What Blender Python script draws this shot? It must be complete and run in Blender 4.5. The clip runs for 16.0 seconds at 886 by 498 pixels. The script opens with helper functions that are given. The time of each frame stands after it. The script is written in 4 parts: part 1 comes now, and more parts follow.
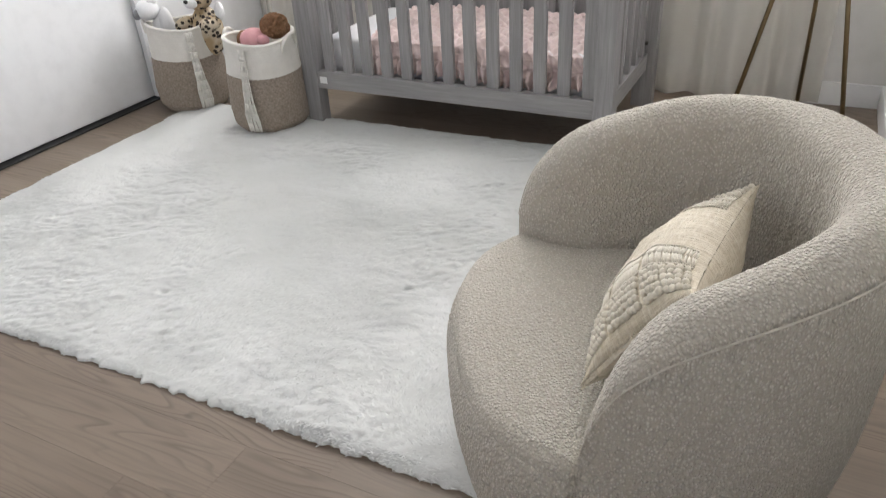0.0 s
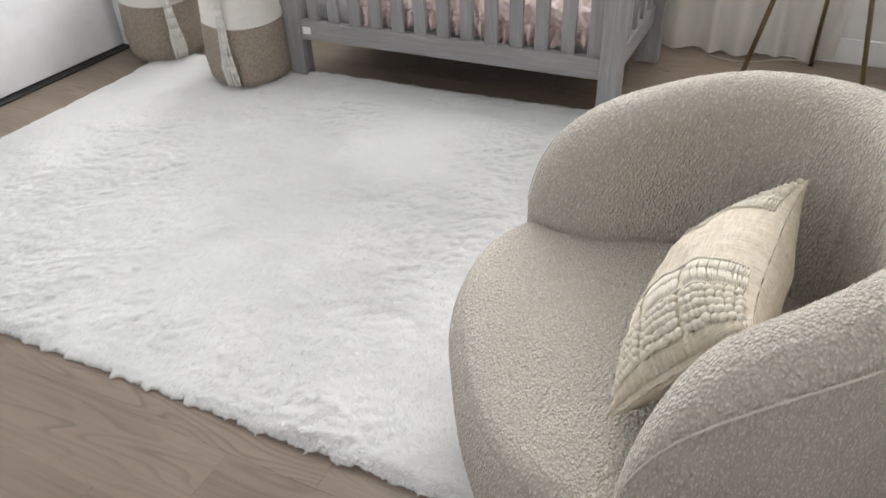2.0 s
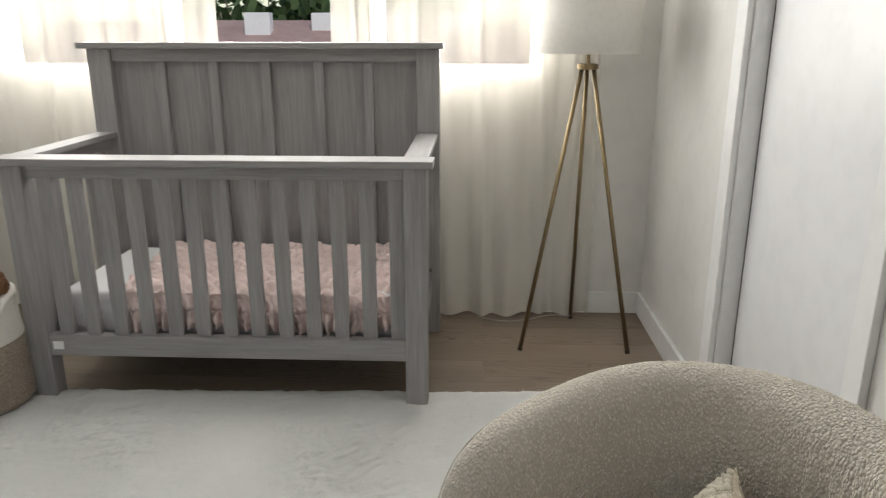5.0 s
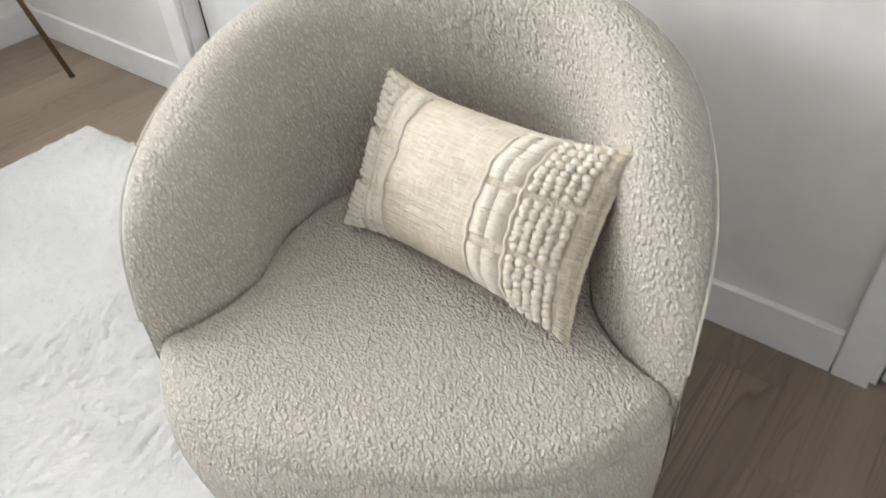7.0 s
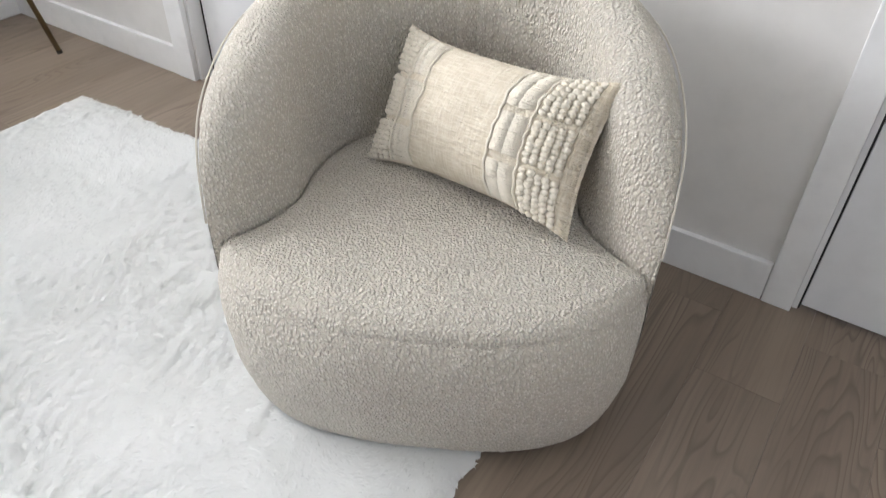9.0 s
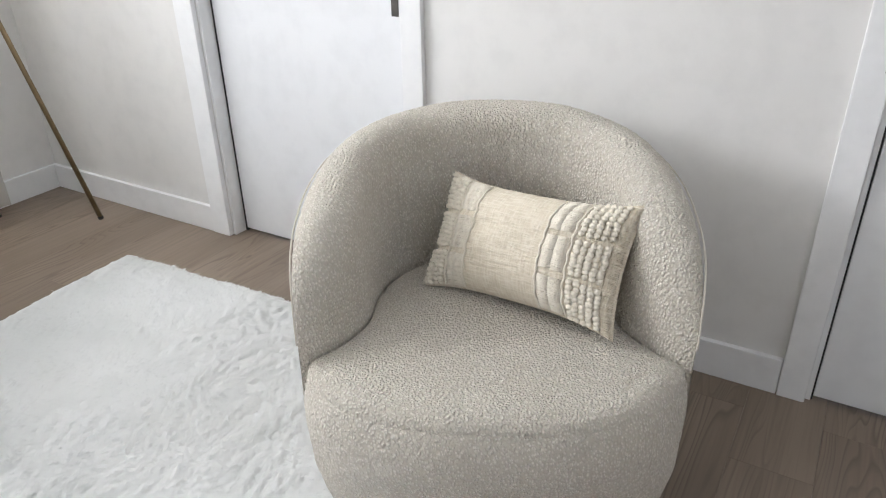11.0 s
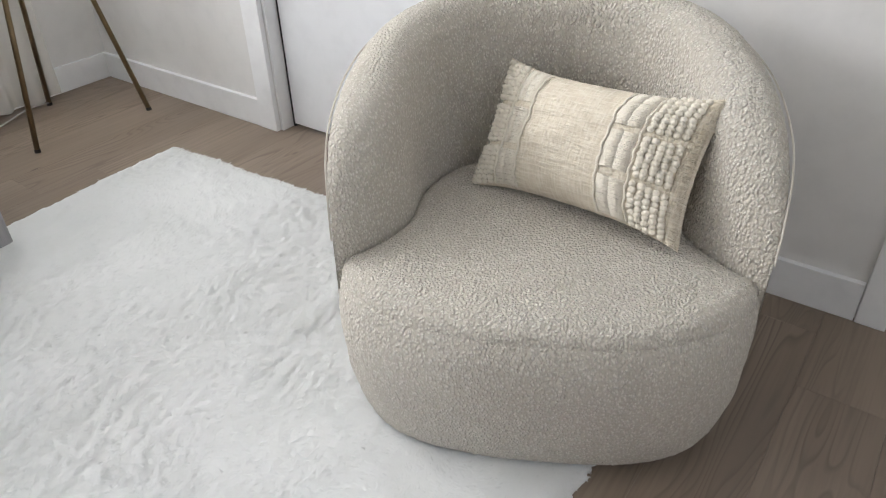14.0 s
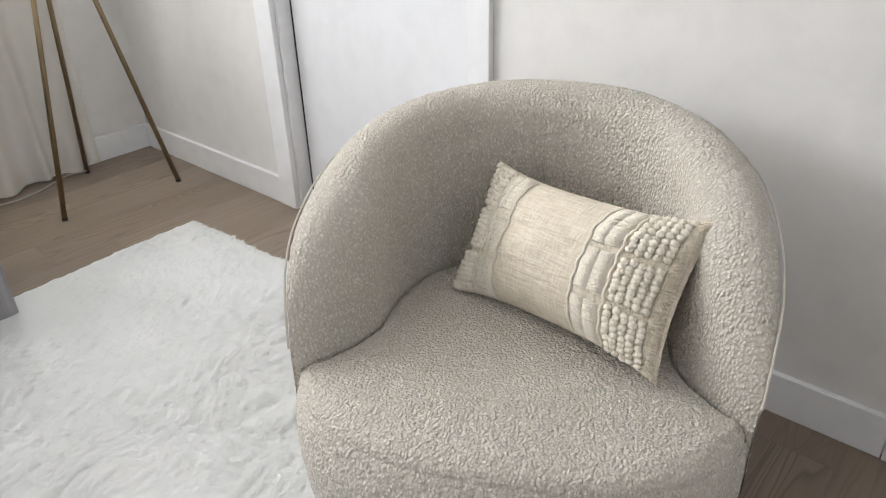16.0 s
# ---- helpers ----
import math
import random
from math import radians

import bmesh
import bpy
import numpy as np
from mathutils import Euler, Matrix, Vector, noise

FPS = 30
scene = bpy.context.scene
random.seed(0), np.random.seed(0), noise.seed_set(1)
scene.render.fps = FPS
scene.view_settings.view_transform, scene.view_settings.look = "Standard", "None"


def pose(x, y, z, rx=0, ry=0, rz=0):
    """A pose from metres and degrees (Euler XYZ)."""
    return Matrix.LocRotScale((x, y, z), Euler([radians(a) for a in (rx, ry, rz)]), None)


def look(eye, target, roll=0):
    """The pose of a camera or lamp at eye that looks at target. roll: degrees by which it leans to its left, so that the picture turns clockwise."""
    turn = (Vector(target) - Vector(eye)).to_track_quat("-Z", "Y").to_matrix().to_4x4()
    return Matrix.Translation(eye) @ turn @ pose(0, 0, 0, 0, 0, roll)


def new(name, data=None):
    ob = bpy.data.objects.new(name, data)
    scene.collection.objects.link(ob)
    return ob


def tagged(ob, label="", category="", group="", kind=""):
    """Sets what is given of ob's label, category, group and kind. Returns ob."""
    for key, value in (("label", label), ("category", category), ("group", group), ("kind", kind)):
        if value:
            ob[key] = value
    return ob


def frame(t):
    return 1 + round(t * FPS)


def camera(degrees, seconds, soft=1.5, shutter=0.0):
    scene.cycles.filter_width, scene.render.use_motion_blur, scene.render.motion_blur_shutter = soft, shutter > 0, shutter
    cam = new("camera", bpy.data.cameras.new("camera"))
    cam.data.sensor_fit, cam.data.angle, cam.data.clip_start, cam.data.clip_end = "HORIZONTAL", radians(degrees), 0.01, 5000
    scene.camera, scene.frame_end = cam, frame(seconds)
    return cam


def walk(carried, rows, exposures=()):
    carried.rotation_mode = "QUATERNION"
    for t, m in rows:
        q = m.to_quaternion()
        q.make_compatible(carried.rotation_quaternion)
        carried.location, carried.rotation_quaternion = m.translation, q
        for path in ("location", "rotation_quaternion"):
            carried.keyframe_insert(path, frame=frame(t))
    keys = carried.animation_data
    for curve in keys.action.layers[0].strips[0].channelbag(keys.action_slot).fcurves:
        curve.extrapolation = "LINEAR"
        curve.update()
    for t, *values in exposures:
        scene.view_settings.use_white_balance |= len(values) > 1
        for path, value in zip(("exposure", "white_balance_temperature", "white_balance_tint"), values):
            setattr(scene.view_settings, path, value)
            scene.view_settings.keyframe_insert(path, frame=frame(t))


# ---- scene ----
cam = camera(63.2, 16.0, soft=1.15, shutter=0.3)
PATH = [
    (0, (0.53, 1.225, 1.228), (-0.275, 2.734, 0.192), -3.6),
    (0.5, (0.504, 1.262, 1.203), (-0.279, 2.703, 0.058), -3.4),
    (1, (0.461, 1.304, 1.191), (-0.31, 2.696, -0.021), -2.9),
    (1.5, (0.43, 1.353, 1.196), (-0.335, 2.731, -0.035), -2.7),
    (2, (0.411, 1.387, 1.223), (-0.321, 2.834, 0.052), -2.6),
    (2.5, (0.362, 1.412, 1.274), (-0.244, 3.036, 0.276), -1.6),
    (3, (0.246, 1.383, 1.314), (-0.175, 3.198, 0.587), -0.9),
    (3.2, (0.216, 1.382, 1.337), (-0.147, 3.238, 0.685), -1.2),
    (5.3, (0.029, 1.578, 1.261), (0.086, 3.495, 0.692), 0.2),
    (5.5, (0.008, 1.633, 1.241), (0.197, 3.514, 0.588), -0.0),
    (6, (-0.043, 1.763, 1.161), (0.603, 3.439, 0.28), -2.5),
    (6.3, (-0.107, 1.815, 1.154), (0.814, 3.258, 0.121), -4.4),
    (6.5, (-0.187, 1.822, 1.173), (0.863, 3.099, 0.048), -4.7),
    (7, (-0.282, 1.818, 1.14), (0.87, 2.794, -0.172), -4.1),
    (7.5, (-0.306, 1.814, 1.106), (0.815, 2.619, -0.341), -1.9),
    (8, (-0.419, 1.8, 1.092), (0.675, 2.537, -0.411), 0.3),
    (8.5, (-0.536, 1.785, 1.117), (0.654, 2.567, -0.288), 1.3),
    (9, (-0.595, 1.771, 1.152), (0.701, 2.61, -0.118), 1.3),
    (9.5, (-0.661, 1.786, 1.179), (0.727, 2.664, 0.038), 0.1),
    (10, (-0.763, 1.812, 1.197), (0.711, 2.715, 0.191), -0.1),
    (10.2, (-0.795, 1.812, 1.21), (0.708, 2.718, 0.25), -0.2),
    (12.3, (-0.867, 1.776, 1.177), (0.666, 2.668, 0.253), -1.8),
    (12.5, (-0.874, 1.799, 1.16), (0.658, 2.688, 0.231), -0.5),
    (13, (-0.859, 1.807, 1.143), (0.617, 2.725, 0.154), -1.1),
    (13.5, (-0.83, 1.83, 1.117), (0.579, 2.772, 0.056), -1.5),
    (14, (-0.757, 1.833, 1.118), (0.577, 2.808, -0.011), -1.5),
    (14.5, (-0.654, 1.804, 1.129), (0.641, 2.838, 0.009), -0.7),
    (15, (-0.598, 1.778, 1.141), (0.682, 2.869, 0.06), -0.8),
    (15.5, (-0.583, 1.777, 1.148), (0.702, 2.916, 0.122), -1.2),
    (16, (-0.568, 1.769, 1.151), (0.733, 2.929, 0.17), -1.6),
]
EXPOSURES = [
    (0.0, 1.07, 6630, 12.2), (1.0, 1.19, 6630, 12.2), (2.5, 1.21, 6630, 12.2), (3.2, 0.85, 6730, 11.7), (5.3, 0.57, 7030, 9.7), (5.6, 0.67, 6980, 9.7),
    (6.0, 1.01, 6780, 11.2), (6.5, 1.15, 6680, 11.7), (7.0, 1.29, 6580, 11.7), (8.5, 1.33, 6470, 12.2), (9.5, 1.27, 6420, 11.7), (12.5, 1.11, 6420, 11.7), (16.0, 1.13, 6570, 12.2),
]
walk(cam, [(t, look(eye, target, roll)) for t, eye, target, roll in PATH], EXPOSURES)

# ---- world and light ----
world = bpy.data.worlds.new("world")
scene.world = world
world.use_nodes = True
wn = world.node_tree.nodes
sky = wn.new("ShaderNodeTexSky")
sky.sky_type = "NISHITA"
sky.sun_disc = False
sky.sun_elevation = radians(48)
sky.sun_rotation = radians(150)
world.node_tree.links.new(sky.outputs[0], wn["Background"].inputs[0])
wn["Background"].inputs[1].default_value = 0.10
sun = new("sun", bpy.data.lights.new("sun", "SUN"))
sun.data.energy, sun.data.angle, sun.data.color = 0.6, radians(10), (1.0, 0.95, 0.88)
sun.matrix_world = look((3, -6, 8), (0, 0, 0))
# daylight standing in the window's opening
win_light = new("window_daylight", bpy.data.lights.new("window_daylight", "AREA"))
win_light.data.shape, win_light.data.size, win_light.data.size_y = "RECTANGLE", 2.4, 1.05
win_light.data.energy, win_light.data.color = 92, (0.95, 0.975, 1.0)
win_light.matrix_world = look((-0.86, 4.905, 1.645), (-0.86, 0.0, 1.3))
# weak fill light at an added, unseen window in the wall behind the camera
back_light = new("south_fill_light", bpy.data.lights.new("south_fill_light", "AREA"))
back_light.data.shape, back_light.data.size, back_light.data.size_y = "RECTANGLE", 1.5, 1.15
back_light.data.energy, back_light.data.color = 1.8, (0.95, 0.98, 1.0)
back_light.matrix_world = look((-1.45, 0.24, 1.55), (-1.2, 4.0, 0.8))


# ---- materials ----
def node_mat(name):
    m = bpy.data.materials.new(name)
    m.use_nodes = True
    return m, m.node_tree.nodes, m.node_tree.links, m.node_tree.nodes["Principled BSDF"]


def noise_fac(n, l, coord, scale, detail=4, stretch=(1, 1, 1), distortion=0.0, rough=0.55):
    mp = n.new("ShaderNodeMapping")
    mp.inputs["Scale"].default_value = stretch
    l.new(coord, mp.inputs[0])
    t = n.new("ShaderNodeTexNoise")
    t.inputs["Scale"].default_value, t.inputs["Detail"].default_value = scale, detail
    t.inputs["Roughness"].default_value, t.inputs["Distortion"].default_value = rough, distortion
    l.new(mp.outputs[0], t.inputs[0])
    return t.outputs[0]


def ramp(n, l, fac, stops):
    r = n.new("ShaderNodeValToRGB")
    while len(r.color_ramp.elements) < len(stops):
        r.color_ramp.elements.new(0.5)
    for e, (pos, c) in zip(r.color_ramp.elements, stops):
        e.position, e.color = pos, (*c, 1)
    l.new(fac, r.inputs[0])
    return r.outputs[0]


def mix(n, l, a, b, fac, mode="MIX"):
    m = n.new("ShaderNodeMix")
    m.data_type, m.blend_type = "RGBA", mode
    if isinstance(fac, (int, float)):
        m.inputs[0].default_value = fac
    else:
        l.new(fac, m.inputs[0])
    for k, v in ((6, a), (7, b)):
        if isinstance(v, tuple):
            m.inputs[k].default_value = (*v, 1)
        else:
            l.new(v, m.inputs[k])
    return m.outputs[2]


def bump(n, l, bsdf, height, strength, dist, before=None):
    b = n.new("ShaderNodeBump")
    b.inputs["Strength"].default_value, b.inputs["Distance"].default_value = strength, dist
    l.new(height, b.inputs["Height"])
    if before is not None:
        l.new(before, b.inputs["Normal"])
    l.new(b.outputs[0], bsdf.inputs["Normal"])
    return b.outputs[0]


def coords(n):
    return n.new("ShaderNodeTexCoord").outputs["Object"]


def mottled(name, c1, c2, scale, rough, bscale=0, bstr=0.0, bdist=0.002, metal=0.0, sheen=0.0):
    """A plain material with soft variation at two scales and fine relief."""
    m, n, l, b = node_mat(name)
    co = coords(n)
    big = noise_fac(n, l, co, scale, 3)
    fine = noise_fac(n, l, co, scale * 9, 4)
    c = ramp(n, l, big, [(0.3, c1), (0.7, c2)])
    c = mix(n, l, c, tuple(x * 0.82 for x in c1), mix_fac(n, l, fine, 0.35), "MIX")
    l.new(c, b.inputs["Base Color"])
    b.inputs["Roughness"].default_value, b.inputs["Metallic"].default_value = rough, metal
    b.inputs["Sheen Weight"].default_value = sheen
    if bscale:
        bump(n, l, b, noise_fac(n, l, co, bscale, 3), bstr, bdist)
    return m


def mix_fac(n, l, fac, amount):
    r = n.new("ShaderNodeMapRange")
    r.inputs["From Min"].default_value, r.inputs["From Max"].default_value = 0.45, 0.8
    r.inputs["To Max"].default_value = amount
    l.new(fac, r.inputs[0])
    return r.outputs[0]


def grey_wood(name, axis):
    """Grey-washed oak with its grain along the axis."""
    m, n, l, b = node_mat(name)
    co = coords(n)
    st = [14, 14, 14]
    st[axis] = 0.9
    grain = noise_fac(n, l, co, 4.0, 6, st, 0.6, 0.65)
    st2 = [60, 60, 60]
    st2[axis] = 2.0
    pores = noise_fac(n, l, co, 4.0, 3, st2)
    c = ramp(n, l, grain, [(0.25, (0.222, 0.214, 0.215)), (0.5, (0.285, 0.275, 0.276)), (0.75, (0.35, 0.34, 0.34))])
    c = mix(n, l, c, (0.17, 0.16, 0.157), mix_fac(n, l, pores, 0.3))
    l.new(c, b.inputs["Base Color"])
    b.inputs["Roughness"].default_value = 0.5
    bump(n, l, b, pores, 0.35, 0.001)
    return m


WOOD_X, WOOD_Y, WOOD_Z = grey_wood("grey_washed_wood_x", 0), grey_wood("grey_washed_wood_y", 1), grey_wood("grey_washed_wood_z", 2)
WALL = mottled("white_wall_paint", (0.72, 0.706, 0.683), (0.75, 0.736, 0.713), 1.5, 0.6, 180, 0.12, 0.001)
TRIM = mottled("white_satin_trim", (0.80, 0.80, 0.80), (0.83, 0.83, 0.83), 2.0, 0.35, 40, 0.03, 0.001)
DOORP = mottled("white_door_paint", (0.76, 0.765, 0.775), (0.79, 0.795, 0.805), 1.5, 0.38, 90, 0.04, 0.001)
CEIL = mottled("white_ceiling_paint", (0.80, 0.80, 0.79), (0.83, 0.83, 0.82), 2.0, 0.8, 150, 0.2, 0.002)
DARK = mottled("dark_gap", (0.015, 0.015, 0.015), (0.03, 0.03, 0.03), 10, 0.7)
BRASS = mottled("antique_brass", (0.235, 0.175, 0.10), (0.30, 0.225, 0.13), 20, 0.38, 120, 0.05, 0.0005, metal=1.0)
STEEL = mottled("dark_metal", (0.10, 0.095, 0.09), (0.15, 0.14, 0.13), 20, 0.4, metal=1.0)
SHADE = mottled("linen_lampshade", (0.57, 0.55, 0.51), (0.63, 0.61, 0.57), 6, 0.9, 300, 0.3, 0.001)
SHEET = mottled("white_cotton_sheet", (0.82, 0.82, 0.84), (0.86, 0.86, 0.88), 8, 0.85, 60, 0.15, 0.002)
PINK = mottled("blush_pink_quilt", (0.70, 0.545, 0.52), (0.77, 0.635, 0.61), 7, 0.5, 220, 0.25, 0.002, sheen=0.2)
CABLE = mottled("grey_cable", (0.35, 0.33, 0.3), (0.45, 0.43, 0.4), 30, 0.5)
GLASSFRAME = mottled("white_window_frame", (0.8, 0.8, 0.8), (0.84, 0.84, 0.84), 3, 0.4)


def boucle():
    """Looped yarn: short upright worms of pale wool, with lit tips and shaded gaps painted in."""
    m, n, l, b = node_mat("oatmeal_boucle")
    co = coords(n)
    warp = n.new("ShaderNodeVectorMath")
    warp.operation = "ADD"
    wnz = n.new("ShaderNodeTexNoise")
    wnz.inputs["Scale"].default_value, wnz.inputs["Detail"].default_value = 85, 1
    l.new(co, wnz.inputs[0])
    sc = n.new("ShaderNodeVectorMath")
    sc.operation, sc.inputs[3].default_value = "SCALE", 0.005
    l.new(wnz.outputs["Color"], sc.inputs[0])
    l.new(co, warp.inputs[0])
    l.new(sc.outputs[0], warp.inputs[1])
    flat = n.new("ShaderNodeMapping")
    flat.inputs["Scale"].default_value = (1.0, 1.0, 0.66)
    l.new(warp.outputs[0], flat.inputs[0])
    vo = n.new("ShaderNodeTexVoronoi")
    vo.feature, vo.inputs["Scale"].default_value = "SMOOTH_F1", 205
    vo.inputs["Smoothness"].default_value = 0.2
    l.new(flat.outputs[0], vo.inputs["Vector"])
    patch = noise_fac(n, l, co, 5, 3)
    c = ramp(n, l, patch, [(0.3, (0.575, 0.523, 0.44)), (0.7, (0.615, 0.563, 0.48))])
    # highlights on the loops put into the colour, gaps stay darker
    tip_highlight = ramp(n, l, vo.outputs["Distance"], [(0.12, (1, 1, 1)), (0.48, (0, 0, 0))])
    c = mix(n, l, c, (0.85, 0.80, 0.72), tip_highlight)
    c = mix(n, l, c, (0.53, 0.485, 0.415), mix_fac(n, l, noise_fac(n, l, co, 110, 2), 0.55))
    fib = noise_fac(n, l, co, 650, 2)
    c = mix(n, l, c, (0.62, 0.58, 0.51), mix_fac(n, l, fib, 0.4))
    l.new(c, b.inputs["Base Color"])
    b.inputs["Roughness"].default_value, b.inputs["Sheen Weight"].default_value = 0.95, 0.2
    inv = n.new("ShaderNodeMath")
    inv.operation, inv.inputs[0].default_value = "SUBTRACT", 1.0
    l.new(vo.outputs["Distance"], inv.inputs[1])
    first = bump(n, l, b, inv.outputs[0], 1.0, 0.0062)
    bump(n, l, b, fib, 0.35, 0.001, first)
    return m


BOUCLE = boucle()
CORD = mottled("oatmeal_cord", (0.58, 0.535, 0.46), (0.64, 0.595, 0.52), 40, 0.95, 300, 0.3, 0.001)


def plank_wood():
    m, n, l, b = node_mat("oak_vinyl_plank")
    co = coords(n)
    info = n.new("ShaderNodeObjectInfo")
    off = n.new("ShaderNodeVectorMath")
    off.operation = "MULTIPLY_ADD"
    comb = n.new("ShaderNodeCombineXYZ")
    for k in range(3):
        l.new(info.outputs["Random"], comb.inputs[k])
    l.new(comb.outputs[0], off.inputs[0])
    off.inputs[1].default_value = (37, 11, 5)
    l.new(co, off.inputs[2])
    v = off.outputs[0]
    # cathedral grain: contour lines of a long stretched noise
    field = noise_fac(n, l, v, 1.0, 2, (0.9, 7.5, 1), 0.35, 0.45)
    mul = n.new("ShaderNodeMath")
    mul.operation, mul.inputs[1].default_value = "MULTIPLY", 24
    l.new(field, mul.inputs[0])
    fr = n.new("ShaderNodeMath")
    fr.operation = "FRACT"
    l.new(mul.outputs[0], fr.inputs[0])
    lines = ramp(n, l, fr.outputs[0], [(0.0, (0.8, 0.8, 0.8)), (0.14, (0.0, 0.0, 0.0)), (0.7, (0.12, 0.12, 0.12)), (1.0, (0.8, 0.8, 0.8))])
    streak = noise_fac(n, l, v, 1.0, 5, (3, 90, 1), 0.0, 0.6)
    tone = noise_fac(n, l, v, 1.0, 2, (1.1, 5, 1))
    c = ramp(n, l, tone, [(0.3, (0.200, 0.152, 0.113)), (0.7, (0.275, 0.214, 0.163))])
    var = n.new("ShaderNodeHueSaturation")
    vr = n.new("ShaderNodeMapRange")
    vr.inputs["To Min"].default_value, vr.inputs["To Max"].default_value = 0.94, 1.06
    l.new(info.outputs["Random"], vr.inputs[0])
    l.new(vr.outputs[0], var.inputs["Value"])
    l.new(c, var.inputs["Color"])
    patch = noise_fac(n, l, v, 1.0, 2, (1.3, 4, 1))
    gate = n.new("ShaderNodeMath")
    gate.operation = "MULTIPLY"
    l.new(lines, gate.inputs[0])
    gr = n.new("ShaderNodeMapRange")
    gr.inputs["From Min"].default_value, gr.inputs["From Max"].default_value = 0.38, 0.56
    l.new(patch, gr.inputs[0])
    l.new(gr.outputs[0], gate.inputs[1])
    c = mix(n, l, var.outputs[0], (0.14, 0.10, 0.073), gate.outputs[0])
    c = mix(n, l, c, (0.17, 0.13, 0.098), mix_fac(n, l, streak, 0.8))
    # small knots
    kn = n.new("ShaderNodeTexVoronoi")
    kn.inputs["Scale"].default_value = 1.0
    km = n.new("ShaderNodeMapping")
    km.inputs["Scale"].default_value = (2.2, 5.5, 1)
    l.new(v, km.inputs[0])
    l.new(km.outputs[0], kn.inputs["Vector"])
    c = mix(n, l, c, (0.06, 0.042, 0.032), ramp(n, l, kn.outputs["Distance"], [(0.02, (0.9, 0.9, 0.9)), (0.055, (0, 0, 0))]))
    l.new(c, b.inputs["Base Color"])
    b.inputs["Roughness"].default_value = 0.42
    bump(n, l, b, streak, 0.25, 0.0008)
    return m


PLANK = plank_wood()


def fur():
    m, n, l, b = node_mat("white_shag_pile")
    co = coords(n)
    big = noise_fac(n, l, co, 3, 3)
    c = ramp(n, l, big, [(0.3, (0.79, 0.80, 0.78)), (0.7, (0.86, 0.865, 0.85))])
    l.new(c, b.inputs["Base Color"])
    b.inputs["Roughness"].default_value = 0.85
    tr = n.new("ShaderNodeBsdfTranslucent")
    l.new(c, tr.inputs[0])
    ms = n.new("ShaderNodeMixShader")
    ms.inputs[0].default_value = 0.18
    l.new(b.outputs[0], ms.inputs[1])
    l.new(tr.outputs[0], ms.inputs[2])
    l.new(ms.outputs[0], n["Material Output"].inputs[0])
    return m


FUR = fur()


def voile():
    m, n, l, b = node_mat("white_voile")
    tr = n.new("ShaderNodeBsdfTranslucent")
    tp = n.new("ShaderNodeBsdfTransparent")
    df = n.new("ShaderNodeBsdfDiffuse")
    for x in (tr, df):
        x.inputs[0].default_value = (0.87, 0.84, 0.77, 1)
    m1, m2 = n.new("ShaderNodeMixShader"), n.new("ShaderNodeMixShader")
    m1.inputs[0].default_value, m2.inputs[0].default_value = 0.06, 0.45
    l.new(df.outputs[0], m1.inputs[1])
    l.new(tr.outputs[0], m1.inputs[2])
    l.new(m1.outputs[0], m2.inputs[1])
    l.new(tp.outputs[0], m2.inputs[2])
    l.new(m2.outputs[0], n["Material Output"].inputs[0])
    return m


VOILE = voile()


# ---- mesh helpers ----
def link_mesh(name, bm, material, smooth=False):
    me = bpy.data.meshes.new(name)
    bm.normal_update()
    bm.to_mesh(me)
    bm.free()
    for x in material if isinstance(material, (list, tuple)) else [material]:
        me.materials.append(x)
    if smooth:
        for p in me.polygons:
            p.use_smooth = True
    return new(name, me)


def part(name, bm, material, parent, label="", smooth=False):
    ob = link_mesh(name, bm, material, smooth)
    ob.parent = parent
    return tagged(ob, label)


def grid_mesh(name, rows, material, parent=None, closed_u=False, smooth=True):
    """A mesh from an array of points [i, j, 3]."""
    pts = np.asarray(rows, dtype=float)
    nu, nv = pts.shape[:2]
    i, j = np.meshgrid(np.arange(nu if closed_u else nu - 1), np.arange(nv - 1), indexing="ij")
    i2 = (i + 1) % nu
    faces = np.stack([i * nv + j, i2 * nv + j, i2 * nv + j + 1, i * nv + j + 1], -1).reshape(-1, 4)
    me = bpy.data.meshes.new(name)
    me.from_pydata(pts.reshape(-1, 3).tolist(), [], faces.tolist())
    me.materials.append(material)
    if smooth:
        me.polygons.foreach_set("use_smooth", np.ones(len(me.polygons), dtype=bool))
    me.update()
    ob = new(name, me)
    ob.parent = parent
    return ob


def add_box(bm, x0, x1, y0, y1, z0, z1, bevel=0.003, seg=2, m=None):
    r = bmesh.ops.create_cube(bm, size=1)
    vs = r["verts"]
    for v in vs:
        v.co = Vector(((x0 + x1) / 2 + v.co.x * (x1 - x0), (y0 + y1) / 2 + v.co.y * (y1 - y0), (z0 + z1) / 2 + v.co.z * (z1 - z0)))
    if bevel:
        es = list({e for v in vs for e in v.link_edges})
        bmesh.ops.bevel(bm, geom=es, offset=bevel, segments=seg, affect="EDGES", profile=0.6)
    return bm


def box(x0, x1, y0, y1, z0, z1, bevel=0.003, seg=2):
    return add_box(bmesh.new(), x0, x1, y0, y1, z0, z1, bevel, seg)


def add_tube(bm, a, b, r0, r1, n=12):
    a, b = Vector(a), Vector(b)
    d = b - a
    m = Matrix.Translation((a + b) / 2) @ d.to_track_quat("Z", "Y").to_matrix().to_4x4()
    bmesh.ops.create_cone(bm, cap_ends=True, segments=n, radius1=r0, radius2=r1, depth=d.length, matrix=m)
    return bm


